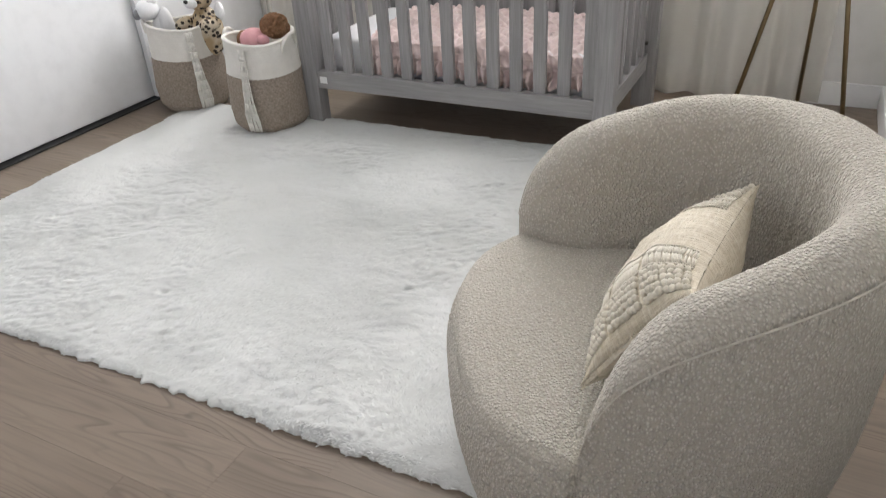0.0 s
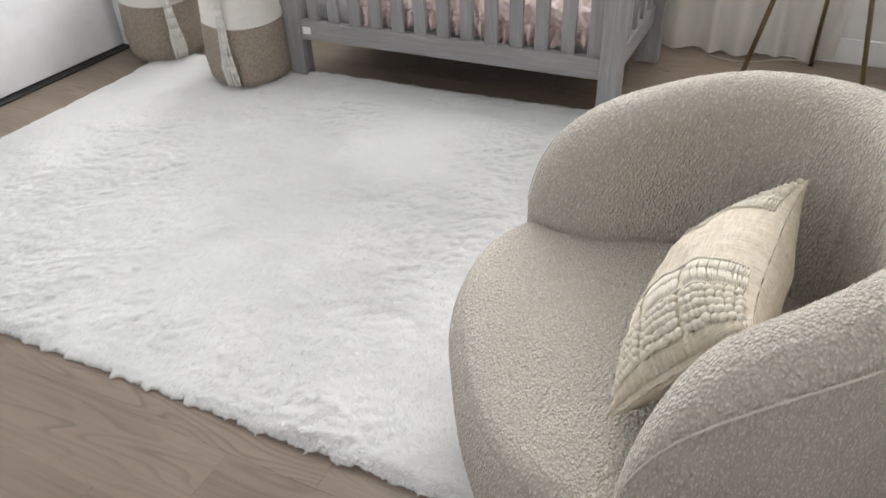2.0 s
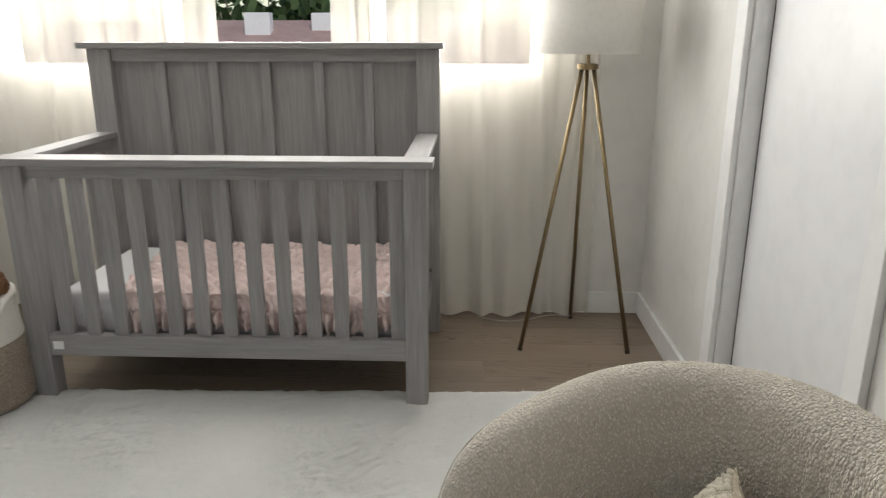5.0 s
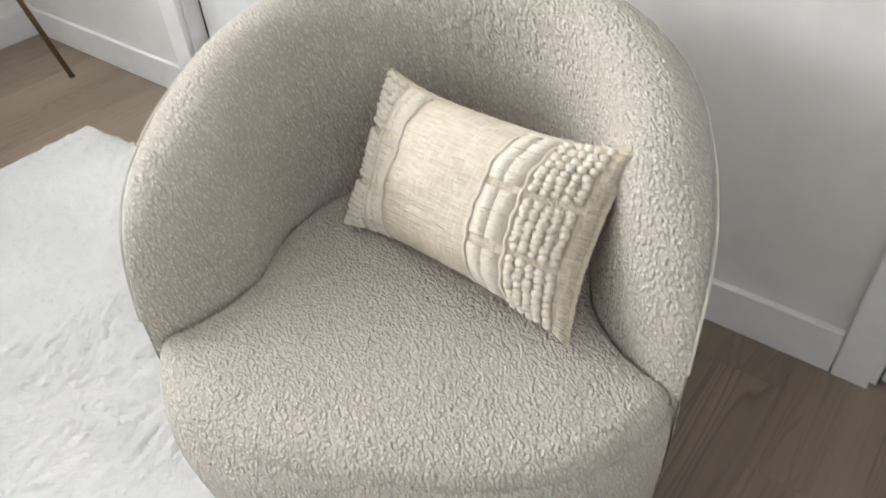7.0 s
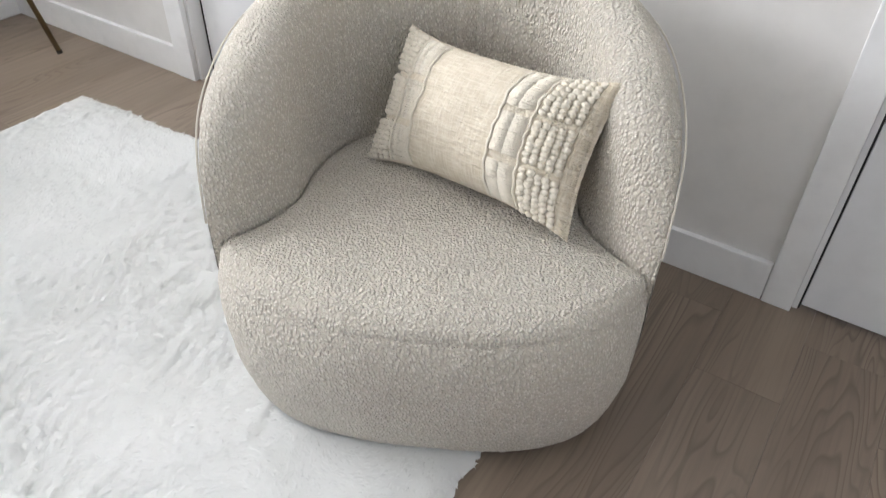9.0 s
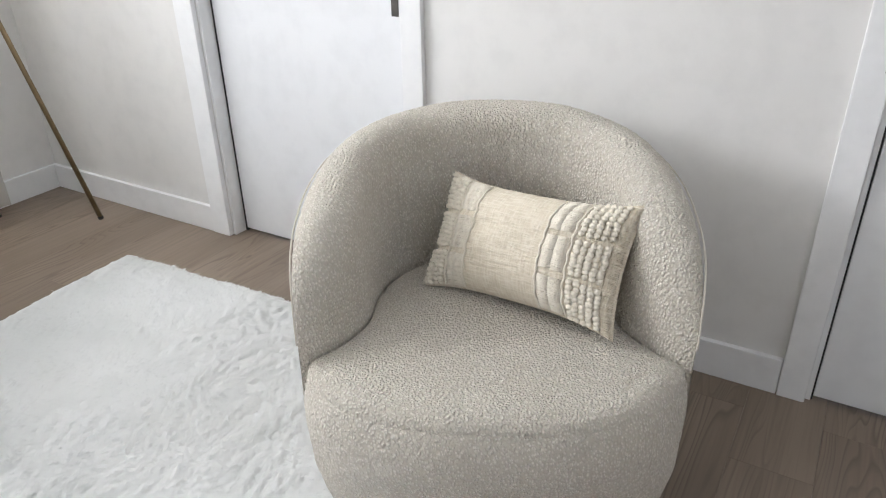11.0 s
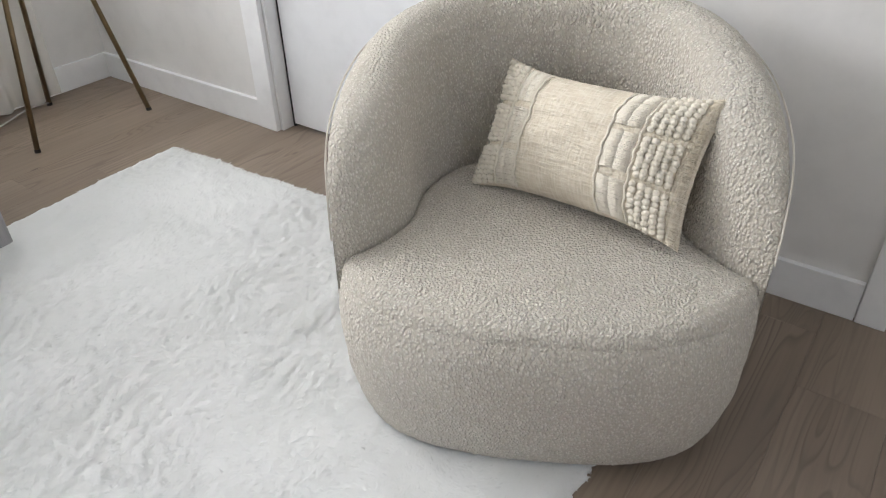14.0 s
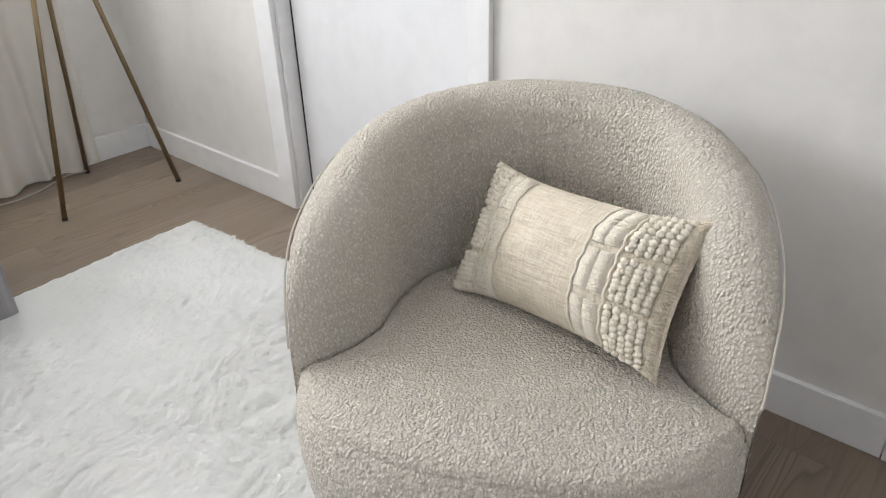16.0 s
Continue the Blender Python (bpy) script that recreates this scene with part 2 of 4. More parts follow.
def add_ball(bm, c, r, sub=2, mat=0):
    m = Matrix.Translation(c) @ Matrix.Diagonal((*(r if isinstance(r, tuple) else (r, r, r)), 1))
    got = bmesh.ops.create_icosphere(bm, subdivisions=sub, radius=1, matrix=m)
    for f in {f for v in got["verts"] for f in v.link_faces}:
        f.material_index = mat
        f.smooth = True
    return got["verts"]


def empty(name, at=(0, 0, 0)):
    e = new(name)
    e.location = at
    e.empty_display_size = 0.1
    return e


def lathe(profile, n=48, centre=(0, 0)):
    a = np.linspace(0, 2 * math.pi, n, endpoint=False)
    pr = np.array(profile)
    return np.stack([np.outer(np.cos(a), pr[:, 0]) + centre[0], np.outer(np.sin(a), pr[:, 0]) + centre[1], np.tile(pr[:, 1], (n, 1))], -1)


# ---- the room ----
XW, XE, YS, YN, ZC = -2.55, 0.868, 0.10, 4.795, 2.45
WIN = (-2.08, 0.36, 1.11, 2.18)


def structure(name, bm, mat, label, category):
    return tagged(link_mesh(name, bm, mat), label, category, kind="structure")


# window wall, pierced by the window
bm = bmesh.new()
for b in ((XW - 0.3, WIN[0], 0, ZC), (WIN[1], XE + 0.15, 0, ZC), (WIN[0], WIN[1], 0, WIN[2]), (WIN[0], WIN[1], WIN[3], ZC)):
    add_box(bm, b[0], b[1], YN, YN + 0.14, b[2], b[3], 0)
structure("wall_north", bm, WALL, "white painted wall with a wide window", "wall")
# wall with two hinged doors
D1, D2 = (2.93, 3.741), (0.92, 1.752)
bm = bmesh.new()
for y0, y1, z0, z1 in ((D1[1], YN, 0, ZC), (D2[1], D1[0], 0, ZC), (YS, D2[0], 0, ZC), (D1[0], D1[1], 2.06, ZC), (D2[0], D2[1], 2.06, ZC)):
    add_box(bm, XE, XE + 0.12, y0, y1, z0, z1, 0)
structure("wall_east", bm, WALL, "white painted wall with two white doors", "wall")
# closet wall
bm = bmesh.new()
CL = (1.30, 4.785)
for y0, y1, z0, z1 in ((CL[1], YN, 0, ZC), (YS, CL[0], 0, ZC), (CL[0], CL[1], 2.08, ZC)):
    add_box(bm, XW - 0.12, XW + 0.045, y0, y1, z0, z1, 0)
add_box(bm, XW - 0.72, XW - 0.66, CL[0] - 0.1, CL[1] + 0.1, 0, ZC, 0)
structure("wall_west", bm, WALL, "white painted wall with a sliding closet", "wall")
bm = bmesh.new()
# opening of the added south window, out of view, for the fill light
SW = (-2.2, -0.7, 0.95, 2.1)
for b in ((XW - 0.3, SW[0], 0, ZC), (SW[1], XE + 0.15, 0, ZC), (SW[0], SW[1], 0, SW[2]), (SW[0], SW[1], SW[3], ZC)):
    add_box(bm, b[0], b[1], YS - 0.12, YS, b[2], b[3], 0)
structure("wall_south", bm, WALL, "plain white painted wall with an added window", "wall")
structure("ceiling", box(XW - 0.8, XE + 0.15, YS - 0.12, YN + 0.14, ZC, ZC + 0.1, 0), CEIL, "flat white painted ceiling", "ceiling")
floor = structure("floor", box(XW - 0.8, XE + 0.15, YS - 0.12, YN + 0.14, -0.12, -0.012, 0), DARK, "greyish oak plank floor", "floor")


def baseboard(name, x0, x1, y0, y1):
    bm = box(x0, x1, y0, y1, 0.0, 0.104, 0.0025)
    return structure(name, bm, TRIM, "white painted flat baseboard", "baseboard")


baseboard("baseboard", XE - 0.017, XE - 0.0005, D1[1] + 0.086, YN - 0.001)
baseboard("baseboard", XE - 0.017, XE - 0.0005, D2[1] + 0.068, D1[0] - 0.087)
baseboard("baseboard", XW + 0.05, XE - 0.018, YN - 0.017, YN - 0.0005)
baseboard("baseboard", XE - 0.017, XE - 0.0005, YS + 0.014, D2[0] - 0.070)


def door(name, y0, y1, recess, cas, label):
    """A flush slab in a jamb, with casings on the room's side."""
    d = tagged(empty(name, (XE, (y0 + y1) / 2, 0)), label, "door", kind="structure")
    e = Matrix.Translation(-d.location)

    def p(n, bm, mat, lab=""):
        bm.transform(e)
        return part(n, bm, mat, d, lab)

    for n, a, b in (("casing", y1, y1 + cas), ("casing", y0 - 0.068, y0)):
        p(n, box(XE - 0.020, XE - 0.0006, a, b, 0.0, 2.13, 0.003), TRIM)
    p("head_casing", box(XE - 0.0165, XE - 0.0006, y0 - 0.068, y1 + cas, 2.131, 2.2, 0.003), TRIM)
    p("jamb", box(XE + 0.0005, XE + 0.119, y1 - 0.012, y1 - 0.0005, 0, 2.06, 0.001), TRIM)
    p("jamb", box(XE + 0.0005, XE + 0.119, y0 + 0.0005, y0 + 0.012, 0, 2.06, 0.001), TRIM)
    p("slab", box(XE + recess, XE + recess + 0.038, y0 + 0.014, y1 - 0.0215 if recess > 0.02 else y1 - 0.017, 0.012, 2.05, 0.002), DOORP, "smooth white door slab")
    # near-black box puts the shade of the open gap into colour
    p("gap", box(XE + recess + 0.001, XE + 0.118, y1 - 0.021 if recess > 0.02 else y1 - 0.0165, y1 - 0.0125, 0.0, 2.05, 0), DARK, "black strip painting the shade beside the slab")
    # near-black strip stands in for the shade under the slab
    p("under_slab_shade", box(XE + recess + 0.04, XE + 0.119, y0 + 0.013, y1 - 0.02, -0.011, 0.008, 0), DARK)
    return d


door("door_1", *D1, 0.052, 0.084, "white flush closet door with white casing")
d1 = bpy.data.objects["door_1"]
bm = box(XE + 0.0485, XE + 0.0515, D1[0] + 0.048, D1[0] + 0.072, 0.846, 0.985, 0.0012)
bm.transform(Matrix.Translation(-d1.location))
part("finger_pull", bm, STEEL, d1, "dark metal recessed finger pull")
d2 = door("door_2", *D2, 0.006, 0.066, "closed white flush door with white casing")
bm = box(XE - 0.0225, XE - 0.0205, D2[1] + 0.002, D2[1] + 0.014, 0.835, 0.905, 0.0008)
bm.transform(Matrix.Translation(-d2.location))
part("strike_plate", bm, STEEL, d2, "small dark metal strike plate")


def sliding_door(name, x, y0, y1, pull=None):
    d = tagged(empty(name, (x, (y0 + y1) / 2, 0)), "tall white sliding closet door with a slim edge", "closet door", kind="structure")
    bm = box(x - 0.032, x, y0, y1, 0.018, 2.06, 0.002)
    bm.transform(Matrix.Translation(-d.location))
    part("slab", bm, DOORP, d)
    if pull:
        bm = box(x + 0.0005, x + 0.004, pull - 0.02, pull + 0.02, 0.865, 1.005, 0.0015)
        bm.transform(Matrix.Translation(-d.location))
        pl = part("finger_pull", bm, STEEL, d, "dark metal recessed finger pull")
        bm = box(x + 0.0042, x + 0.006, pull - 0.013, pull + 0.013, 0.873, 0.997, 0.001)
        bm.transform(Matrix.Translation(-d.location))
        part("cup", bm, DARK, pl)
    return d


sliding_door("closet_door_1", XW, 1.62, 3.86)
sliding_door("closet_door_2", XW + 0.040, 3.84, 4.768, 4.742)
structure("closet_track", box(XW - 0.12, XW + 0.036, CL[0], CL[1], 0.0005, 0.008, 0.001), DARK, "dark floor track under the closet doors", "track")


def window(name, x0, x1, z0, z1, y, out):
    w = tagged(empty(name, ((x0 + x1) / 2, y, z0)), "wide white framed window behind sheer curtains", "window", kind="structure")
    e = Matrix.Translation(-w.location)

    def p(n, bm, mat):
        bm.transform(e)
        return part(n, bm, mat, w)

    f = 0.045
    for n, b in (("window_frame", (x0, x1, z0, z0 + f)), ("window_frame", (x0, x1, z1 - f, z1)), ("window_frame", (x0, x0 + f, z0 + f, z1 - f)), ("window_frame", (x1 - f, x1, z0 + f, z1 - f)), ("mullion", (x0 + 0.32 * (x1 - x0) - 0.03, x0 + 0.32 * (x1 - x0) + 0.03, z0 + f, z1 - f)), ("mullion", (x0 + 0.7 * (x1 - x0) - 0.03, x0 + 0.7 * (x1 - x0) + 0.03, z0 + f, z1 - f))):
        p(n, box(b[0], b[1], y + out * 0.05, y + out * 0.10, b[2], b[3], 0.003), GLASSFRAME)
    return w


window("window_1", *WIN, YN, 1)
# added window out of view, frames the south fill light
window("added_south_window", *SW, YS, -1)

# ---- crib ----
CX0, CX1 = -1.546, -0.069


def crib():
    c = tagged(empty("crib", (-0.807, 4.19, 0)), "grey-washed wooden crib with slatted sides and panelled back", "crib")
    e = Matrix.Translation(-c.location)

    def p(n, bm, mat, label=""):
        bm.transform(e)
        return part(n, bm, mat, c, label)

    XL, XR, YF, YB = CX0 + 0.021, CX1 - 0.023, 3.82, 4.575
    PW = 0.077
    # posts
    for x in (XL, XR - PW):
        p("front_post", box(x, x + PW, YF, YF + 0.07, 0.0, 0.867, 0.004), WOOD_Z)
        p("back_post", box(x - 0.006, x + PW + 0.012, YB - 0.07, YB, 0.0, 1.229, 0.004), WOOD_Z)
    # front
    p("front_cap", box(CX0, CX1, YF - 0.022, YF + 0.085, 0.868, 0.893, 0.004), WOOD_X)
    p("top_rail", box(XL + PW, XR - PW, YF + 0.016, YF + 0.056, 0.822, 0.8675, 0.003), WOOD_X)
    br = p("bottom_rail", box(XL + PW, XR - PW, YF + 0.008, YF + 0.05, 0.177, 0.254, 0.003), WOOD_X)
    bm = box(XL + PW + 0.012, XL + PW + 0.05, YF + 0.0062, YF + 0.0078, 0.202, 0.232, 0)
    bm.transform(e)
    part("maker_tag", bm, TRIM, br, "small pale tag with unreadable print")
    for k in range(13):
        x = -0.1955 - k * 0.0994
        p("slat", box(x - 0.0255, x + 0.0255, YF + 0.024, YF + 0.046, 0.253, 0.823, 0.003), WOOD_Z)
    # back
    p("back_cap", box(CX0 - 0.016, CX1 + 0.004, YB - 0.095, YB + 0.02, 1.230, 1.255, 0.004), WOOD_X)
    p("back_rail", box(XL + PW, XR - PW - 0.006, YB - 0.052, YB - 0.012, 1.178, 1.2295, 0.003), WOOD_X)
    p("back_panel", box(XL + PW, XR - PW - 0.006, YB - 0.026, YB - 0.014, 0.2, 1.179, 0.001), WOOD_Z)
    p("back_bottom_rail", box(XL + PW, XR - PW - 0.006, YB - 0.052, YB - 0.012, 0.15, 0.24, 0.003), WOOD_X)
    for x in (-1.236, -1.016, -0.798, -0.577, -0.374):
        p("batten", box(x - 0.019, x + 0.019, YB - 0.054, YB - 0.0265, 0.24, 1.178, 0.002), WOOD_Z)
    # sides
    for x, sgn in ((XL, 1), (XR - PW, -1)):
        a, b = YF + 0.086, YB - 0.096
        p("side_cap", box(x - 0.004, x + PW + 0.004, a, YB - 0.071, 0.8685, 0.8925, 0.004), WOOD_Y)
        x0 = x + 0.018
        p("side_top_rail", box(x0, x0 + 0.036, YF + 0.071, YB - 0.071, 0.822, 0.8675, 0.003), WOOD_Y)
        p("side_bottom_rail", box(x0, x0 + 0.036, YF + 0.071, YB - 0.071, 0.177, 0.254, 0.003), WOOD_Y)
        for k in range(5):
            y = YF + 0.125 + k * (YB - YF - 0.25) / 4
            p("side_slat", box(x0 + 0.009, x0 + 0.028, y - 0.022, y + 0.022, 0.253, 0.823, 0.003), WOOD_Z)
        for z in (0.30, 0.78):
            bm = bmesh.new()
            add_tube(bm, (x0 - 0.001, YB - 0.085, z), (x0 + 0.037, YB - 0.085, z), 0.008, 0.008, 10)
            p("bolt", bm, STEEL, "black bolt head")
    p("mattress_support", box(XL + PW + 0.002, XR - PW - 0.002, YF + 0.06, YB - 0.06, 0.196, 0.216, 0.002), STEEL)
    return c


crib()
m = tagged(empty("crib_mattress", (-0.807, 4.19, 0.24)), "white crib mattress under a fitted cotton sheet", "mattress")
bm = box(-0.637, 0.630, -0.272, 0.312, -0.02, 0.152, 0.035, 4)
part("sheet", bm, SHEET, m, smooth=True)


def quilt():
    """A blush quilt laid over the mattress, gathered where it hangs at the front."""
    q = tagged(empty("crib_quilt", (-0.807, 4.19, 0.4)), "blush pink quilted blanket with a ruffled hanging edge", "blanket")
    x0, x1 = -1.22, -0.182
    nu, nv = 420, 130
    rows = []
    for i in range(nu):
        u = i / (nu - 1)
        x = x0 + (x1 - x0) * u
        row = []
        for j in range(nv):
            v = j / (nv - 1)
            skew = 0.10 * (1 - u) ** 4
            if v < 0.62:
                w = v / 0.62
                y = 4.497 - (4.497 - 3.918) * w
                z = 0.395 + 0.018 * abs(math.sin((x * 1.0 + y) * 52)) ** 0.6 * abs(math.sin((x - y) * 52)) ** 0.6
                z += 0.016 * noise.noise(Vector((x * 11, y * 11, 3))) + 0.007 * noise.noise(Vector((x * 40, y * 28, 3))) + 0.008
                z -= 0.022 * max(0, (w - 0.85) / 0.15) ** 2
            else:
                w = (v - 0.62) / 0.38
                y = 3.912 - 0.020 * math.sin(min(w * 2.2, 1) * math.pi / 2)
                z = 0.392 - (0.134 + 0.010 * math.sin(x * 9)) * w
                ph = x * 185 + 5 * noise.noise(Vector((x * 7, z * 3, 1)))
                amp = (0.008 + 0.020 * (w - 0.45)) if w > 0.5 else 0.003 + 0.003 * w
                y += amp * math.sin(ph) + 0.026 * noise.noise(Vector((x * 21, z * 15, 9))) + 0.010 * noise.noise(Vector((x * 60 + z * 40, z * 25, 2)))
                if 0.44 < w < 0.5:
                    y += 0.009
                y = min(max(y, 3.871), 3.914 if w < 0.2 else 3.9075)
            row.append((x + 0.807 + skew * 0.4 * (v - 0.5) + 0.008 * noise.noise(Vector((x * 30, v * 14, 5))), y - 4.19, z - 0.4))
        rows.append(row)
    cut = 98
    grid_mesh("quilted_top", [r[:cut + 1] for r in rows], PINK, q)
    grid_mesh("ruffle", [r[cut:] for r in rows], PINK, q)
    return q


quilt()


# ---- tripod lamp ----
def tripod_lamp():
    at = Vector((0.510, 4.475, 0))
    t = tagged(empty("floor_lamp", at), "brass tripod floor lamp with a pale drum shade", "floor lamp")
    for foot in ((0.268, 4.335), (0.717, 4.320), (0.528, 4.705)):
        d = Vector((foot[0], foot[1], 0)) - at
        top = Vector((d.x * 0.10, d.y * 0.10, 1.157))
        bm = bmesh.new()
        add_tube(bm, (d.x, d.y, 0.004), top, 0.0095, 0.0085, 14)
        lg = part("leg", bm, BRASS, t, smooth=True)
        bm = bmesh.new()
        add_tube(bm, (d.x, d.y, 0.0), (d.x * 0.995, d.y * 0.995, 0.012), 0.0105, 0.0105, 14)
        part("foot_cap", bm, STEEL, lg)
    bm = bmesh.new()
    add_tube(bm, (0, 0, 1.153), (0, 0, 1.175), 0.042, 0.042, 28)
    bmesh.ops.bevel(bm, geom=[e for e in bm.edges if e.calc_face_angle(0) > 1], offset=0.003, segments=2, affect="EDGES")
    part("hub", bm, BRASS, t)
    bm = bmesh.new()
    add_tube(bm, (0, 0, 1.172), (0, 0, 1.31), 0.008, 0.008, 14)
    part("stem", bm, BRASS, t)
    pr = [(0.205, 1.215), (0.198, 1.50), (0.194, 1.50), (0.201, 1.215), (0.205, 1.215)]
    sh = grid_mesh("shade", lathe(pr, 64), SHADE, t, True)
    bm = bmesh.new()
    for k in range(3):
        a = k * 2.094 + 0.3
        add_tube(bm, (0, 0, 1.29), (0.197 * math.cos(a), 0.197 * math.sin(a), 1.29), 0.003, 0.003, 8)
    part("spider", bm, BRASS, sh)
    return t


tripod_lamp()


# ---- curtains ----
def curtain(name, x0, x1, seed, amp=0.026, y=4.712):
    c = tagged(empty(name, ((x0 + x1) / 2, y, 0)), "sheer white floor-length curtain in soft folds", "curtain", "window curtains")
    nu, nv = int((x1 - x0) * 170), 40
    rows = []
    for i in range(nu):
        x = x0 + (x1 - x0) * i / (nu - 1)
        row = []
        for j in range(nv):
            z = 0.012 + 2.26 * j / (nv - 1)
            k = 0.55 + 0.45 * (1 - z / 2.3)
            ph = x * 46 + 2.6 * noise.noise(Vector((x * 3, seed, 0))) + 0.5 * noise.noise(Vector((x * 4, z * 0.8, seed)))
            yy = amp * k * math.sin(ph) + 0.4 * amp * math.sin(ph * 0.43 + seed) + 0.012 * noise.noise(Vector((x * 5, z * 2, seed + 4)))
            yy += 0.032 * min(1, max(0, (x - 0.25) / 0.15))
            row.append((x - c.location.x + 0.012 * math.sin(ph * 0.5 + z), min(yy, 0.058), z))
        rows.append(row)
    cloth = grid_mesh("cloth", rows, VOILE, c)
    hem = [[(p[0], p[1] - 0.003, 0.012 + 0.1 * j) for j in range(2)] for p in (r[0] for r in rows)]
    grid_mesh("hem", hem, VOILE, cloth)
    return c


curtain("curtain", -2.44, -1.06, 1.0)
curtain("curtain", -0.56, 0.60, 7.0)
rod = tagged(empty("curtain_rod", (-0.85, 4.712, 2.29)), "slim brass curtain rod above the window", "curtain rod")
bm = bmesh.new()
add_tube(bm, (-1.6, 0, 0), (1.55, 0, 0), 0.011, 0.011, 14)
part("pole", bm, BRASS, rod)
for x in (-1.5, 0, 1.45):
    bm = bmesh.new()
    add_tube(bm, (x, 0, 0), (x, 0.08, 0), 0.007, 0.007, 10)
    part("bracket", bm, BRASS, rod)


# ---- baskets ----
TAUPE = mottled("taupe_jute_weave", (0.27, 0.215, 0.17), (0.43, 0.365, 0.305), 95, 0.9, 210, 1.0, 0.006)
ROPE = mottled("cream_cotton_rope", (0.72, 0.69, 0.64), (0.78, 0.75, 0.70), 25, 0.9, 200, 0.5, 0.003)


def basket(at, turn, label, hang):
    b = tagged(empty("basket", (*at, 0.0)), label, "basket", "toy baskets")
    b.rotation_euler.z = turn
    b.scale = (0.91, 0.91, 0.94)

    def rad(z):
        return np.interp(z, [0, 0.012, 0.05, 0.14, 0.30, 0.43, 0.45], [0.125, 0.160, 0.188, 0.196, 0.180, 0.174, 0.176])

    def wall(z0, z1, mat, name, coil, parent, lump=0.006):
        n = 128
        zs = np.linspace(z0, z1, int((z1 - z0) / 0.0022))
        rows = []
        for i in range(n):
            a = 2 * math.pi * i / n
            row = []
            for z in zs:
                r = rad(z) + (0.0022 if name == "body" else 0.0009) * abs(math.sin(math.pi * z / coil)) + lump * noise.noise(Vector((math.cos(a) * 2.2, math.sin(a) * 2.2, z * 9 + turn)))
                if name == "body":
                    r += 0.0012 * math.sin(a * 90 + (int(z / coil) % 2) * math.pi)
                row.append((r * math.cos(a), r * math.sin(a), z + 0.012 * math.sin(2 * a + turn) * (z / 0.42) ** 2))
            rows.append(row)
        return grid_mesh(name, rows, mat, parent, True)

    wall(0.004, 0.290, TAUPE, "body", 0.011, b)
    wall(0.288, 0.445, ROPE, "upper_band", 0.013, b)
    pr = [(0.162, 0.445), (0.152, 0.15), (0.14, 0.02), (0.001, 0.018)]
    grid_mesh("lining", [[(x, y, z + (0.012 * math.sin(2 * math.atan2(y, x) + turn) if z > 0.4 else 0)) for x, y, z in r] for r in lathe(pr, 64)], ROPE, b, True)
    # rolled rim
    rim = []
    for i in range(96):
        a = 2 * math.pi * i / 96
        dz = 0.012 * math.sin(2 * a + turn)
        rim.append([((0.168 + 0.010 * math.cos(k)) * math.cos(a), (0.168 + 0.010 * math.cos(k)) * math.sin(a), 0.446 + dz + 0.008 * math.sin(k)) for k in np.linspace(0, 2 * math.pi, 11)])
    grid_mesh("rim", rim, ROPE, b, True)
    # two rope handles
    for s in (0, math.pi):
        rows = []
        for i in range(33):
            u = i / 32
            a = s + (u - 0.5) * 0.62
            c = Vector((0.180 * math.cos(a), 0.180 * math.sin(a), 0.405 + 0.062 * math.sin(math.pi * u) ** 0.6 + 0.012 * math.sin(2 * a + turn)))
            c += Vector((math.cos(a), math.sin(a), 0)) * 0.016 * math.sin(math.pi * u)
            rows.append([tuple(c + Vector((math.cos(a) * math.cos(k), math.sin(a) * math.cos(k), math.sin(k))) * 0.010) for k in np.linspace(0, 2 * math.pi, 9)])
        grid_mesh("handle", rows, ROPE, b)
    # cotton tassel on the front
    a = hang - turn
    bm = bmesh.new()
    rnd = random.Random(5)
    for k in range(11):
        w = (k - 5) * 0.0032
        pts = []
        for j in range(9):
            f = j / 8
            z = 0.425 - 0.385 * f
            spread = 1 + 1.1 * max(0, f - 0.3)
            aa = a + (w * spread + 0.014 * f + rnd.uniform(-0.003, 0.003)) / 0.19
            r = float(rad(z)) + 0.012 + 0.004 * math.sin(k * 2.1) + 0.012 * f
            pts.append((r * math.cos(aa), r * math.sin(aa), z))
        for p0, p1 in zip(pts, pts[1:]):
            add_tube(bm, p0, p1, 0.0046, 0.0044, 6)
    part("tassel", bm, ROPE, b, "cream cotton cord tassel", True)
    return b


basket((-1.685, 3.755), 0.0, "cream and taupe woven rope basket holding a soft doll", -1.40)
basket((-2.255, 3.855), 0.35, "cream and taupe woven rope basket holding plush animals", -0.60)

PLUSH_W = mottled("white_plush", (0.78, 0.78, 0.79), (0.84, 0.84, 0.85), 30, 0.95, 300, 0.8, 0.004)
PLUSH_G = mottled("grey_beak", (0.16, 0.16, 0.17), (0.24, 0.24, 0.26), 30, 0.6)
HAIR = mottled("brown_curly_plush", (0.21, 0.105, 0.05), (0.33, 0.175, 0.09), 60, 0.95, 250, 1.0, 0.006)
PINKY = mottled("pink_felt", (0.62, 0.30, 0.32), (0.70, 0.38, 0.40), 30, 0.9, 200, 0.4, 0.002)


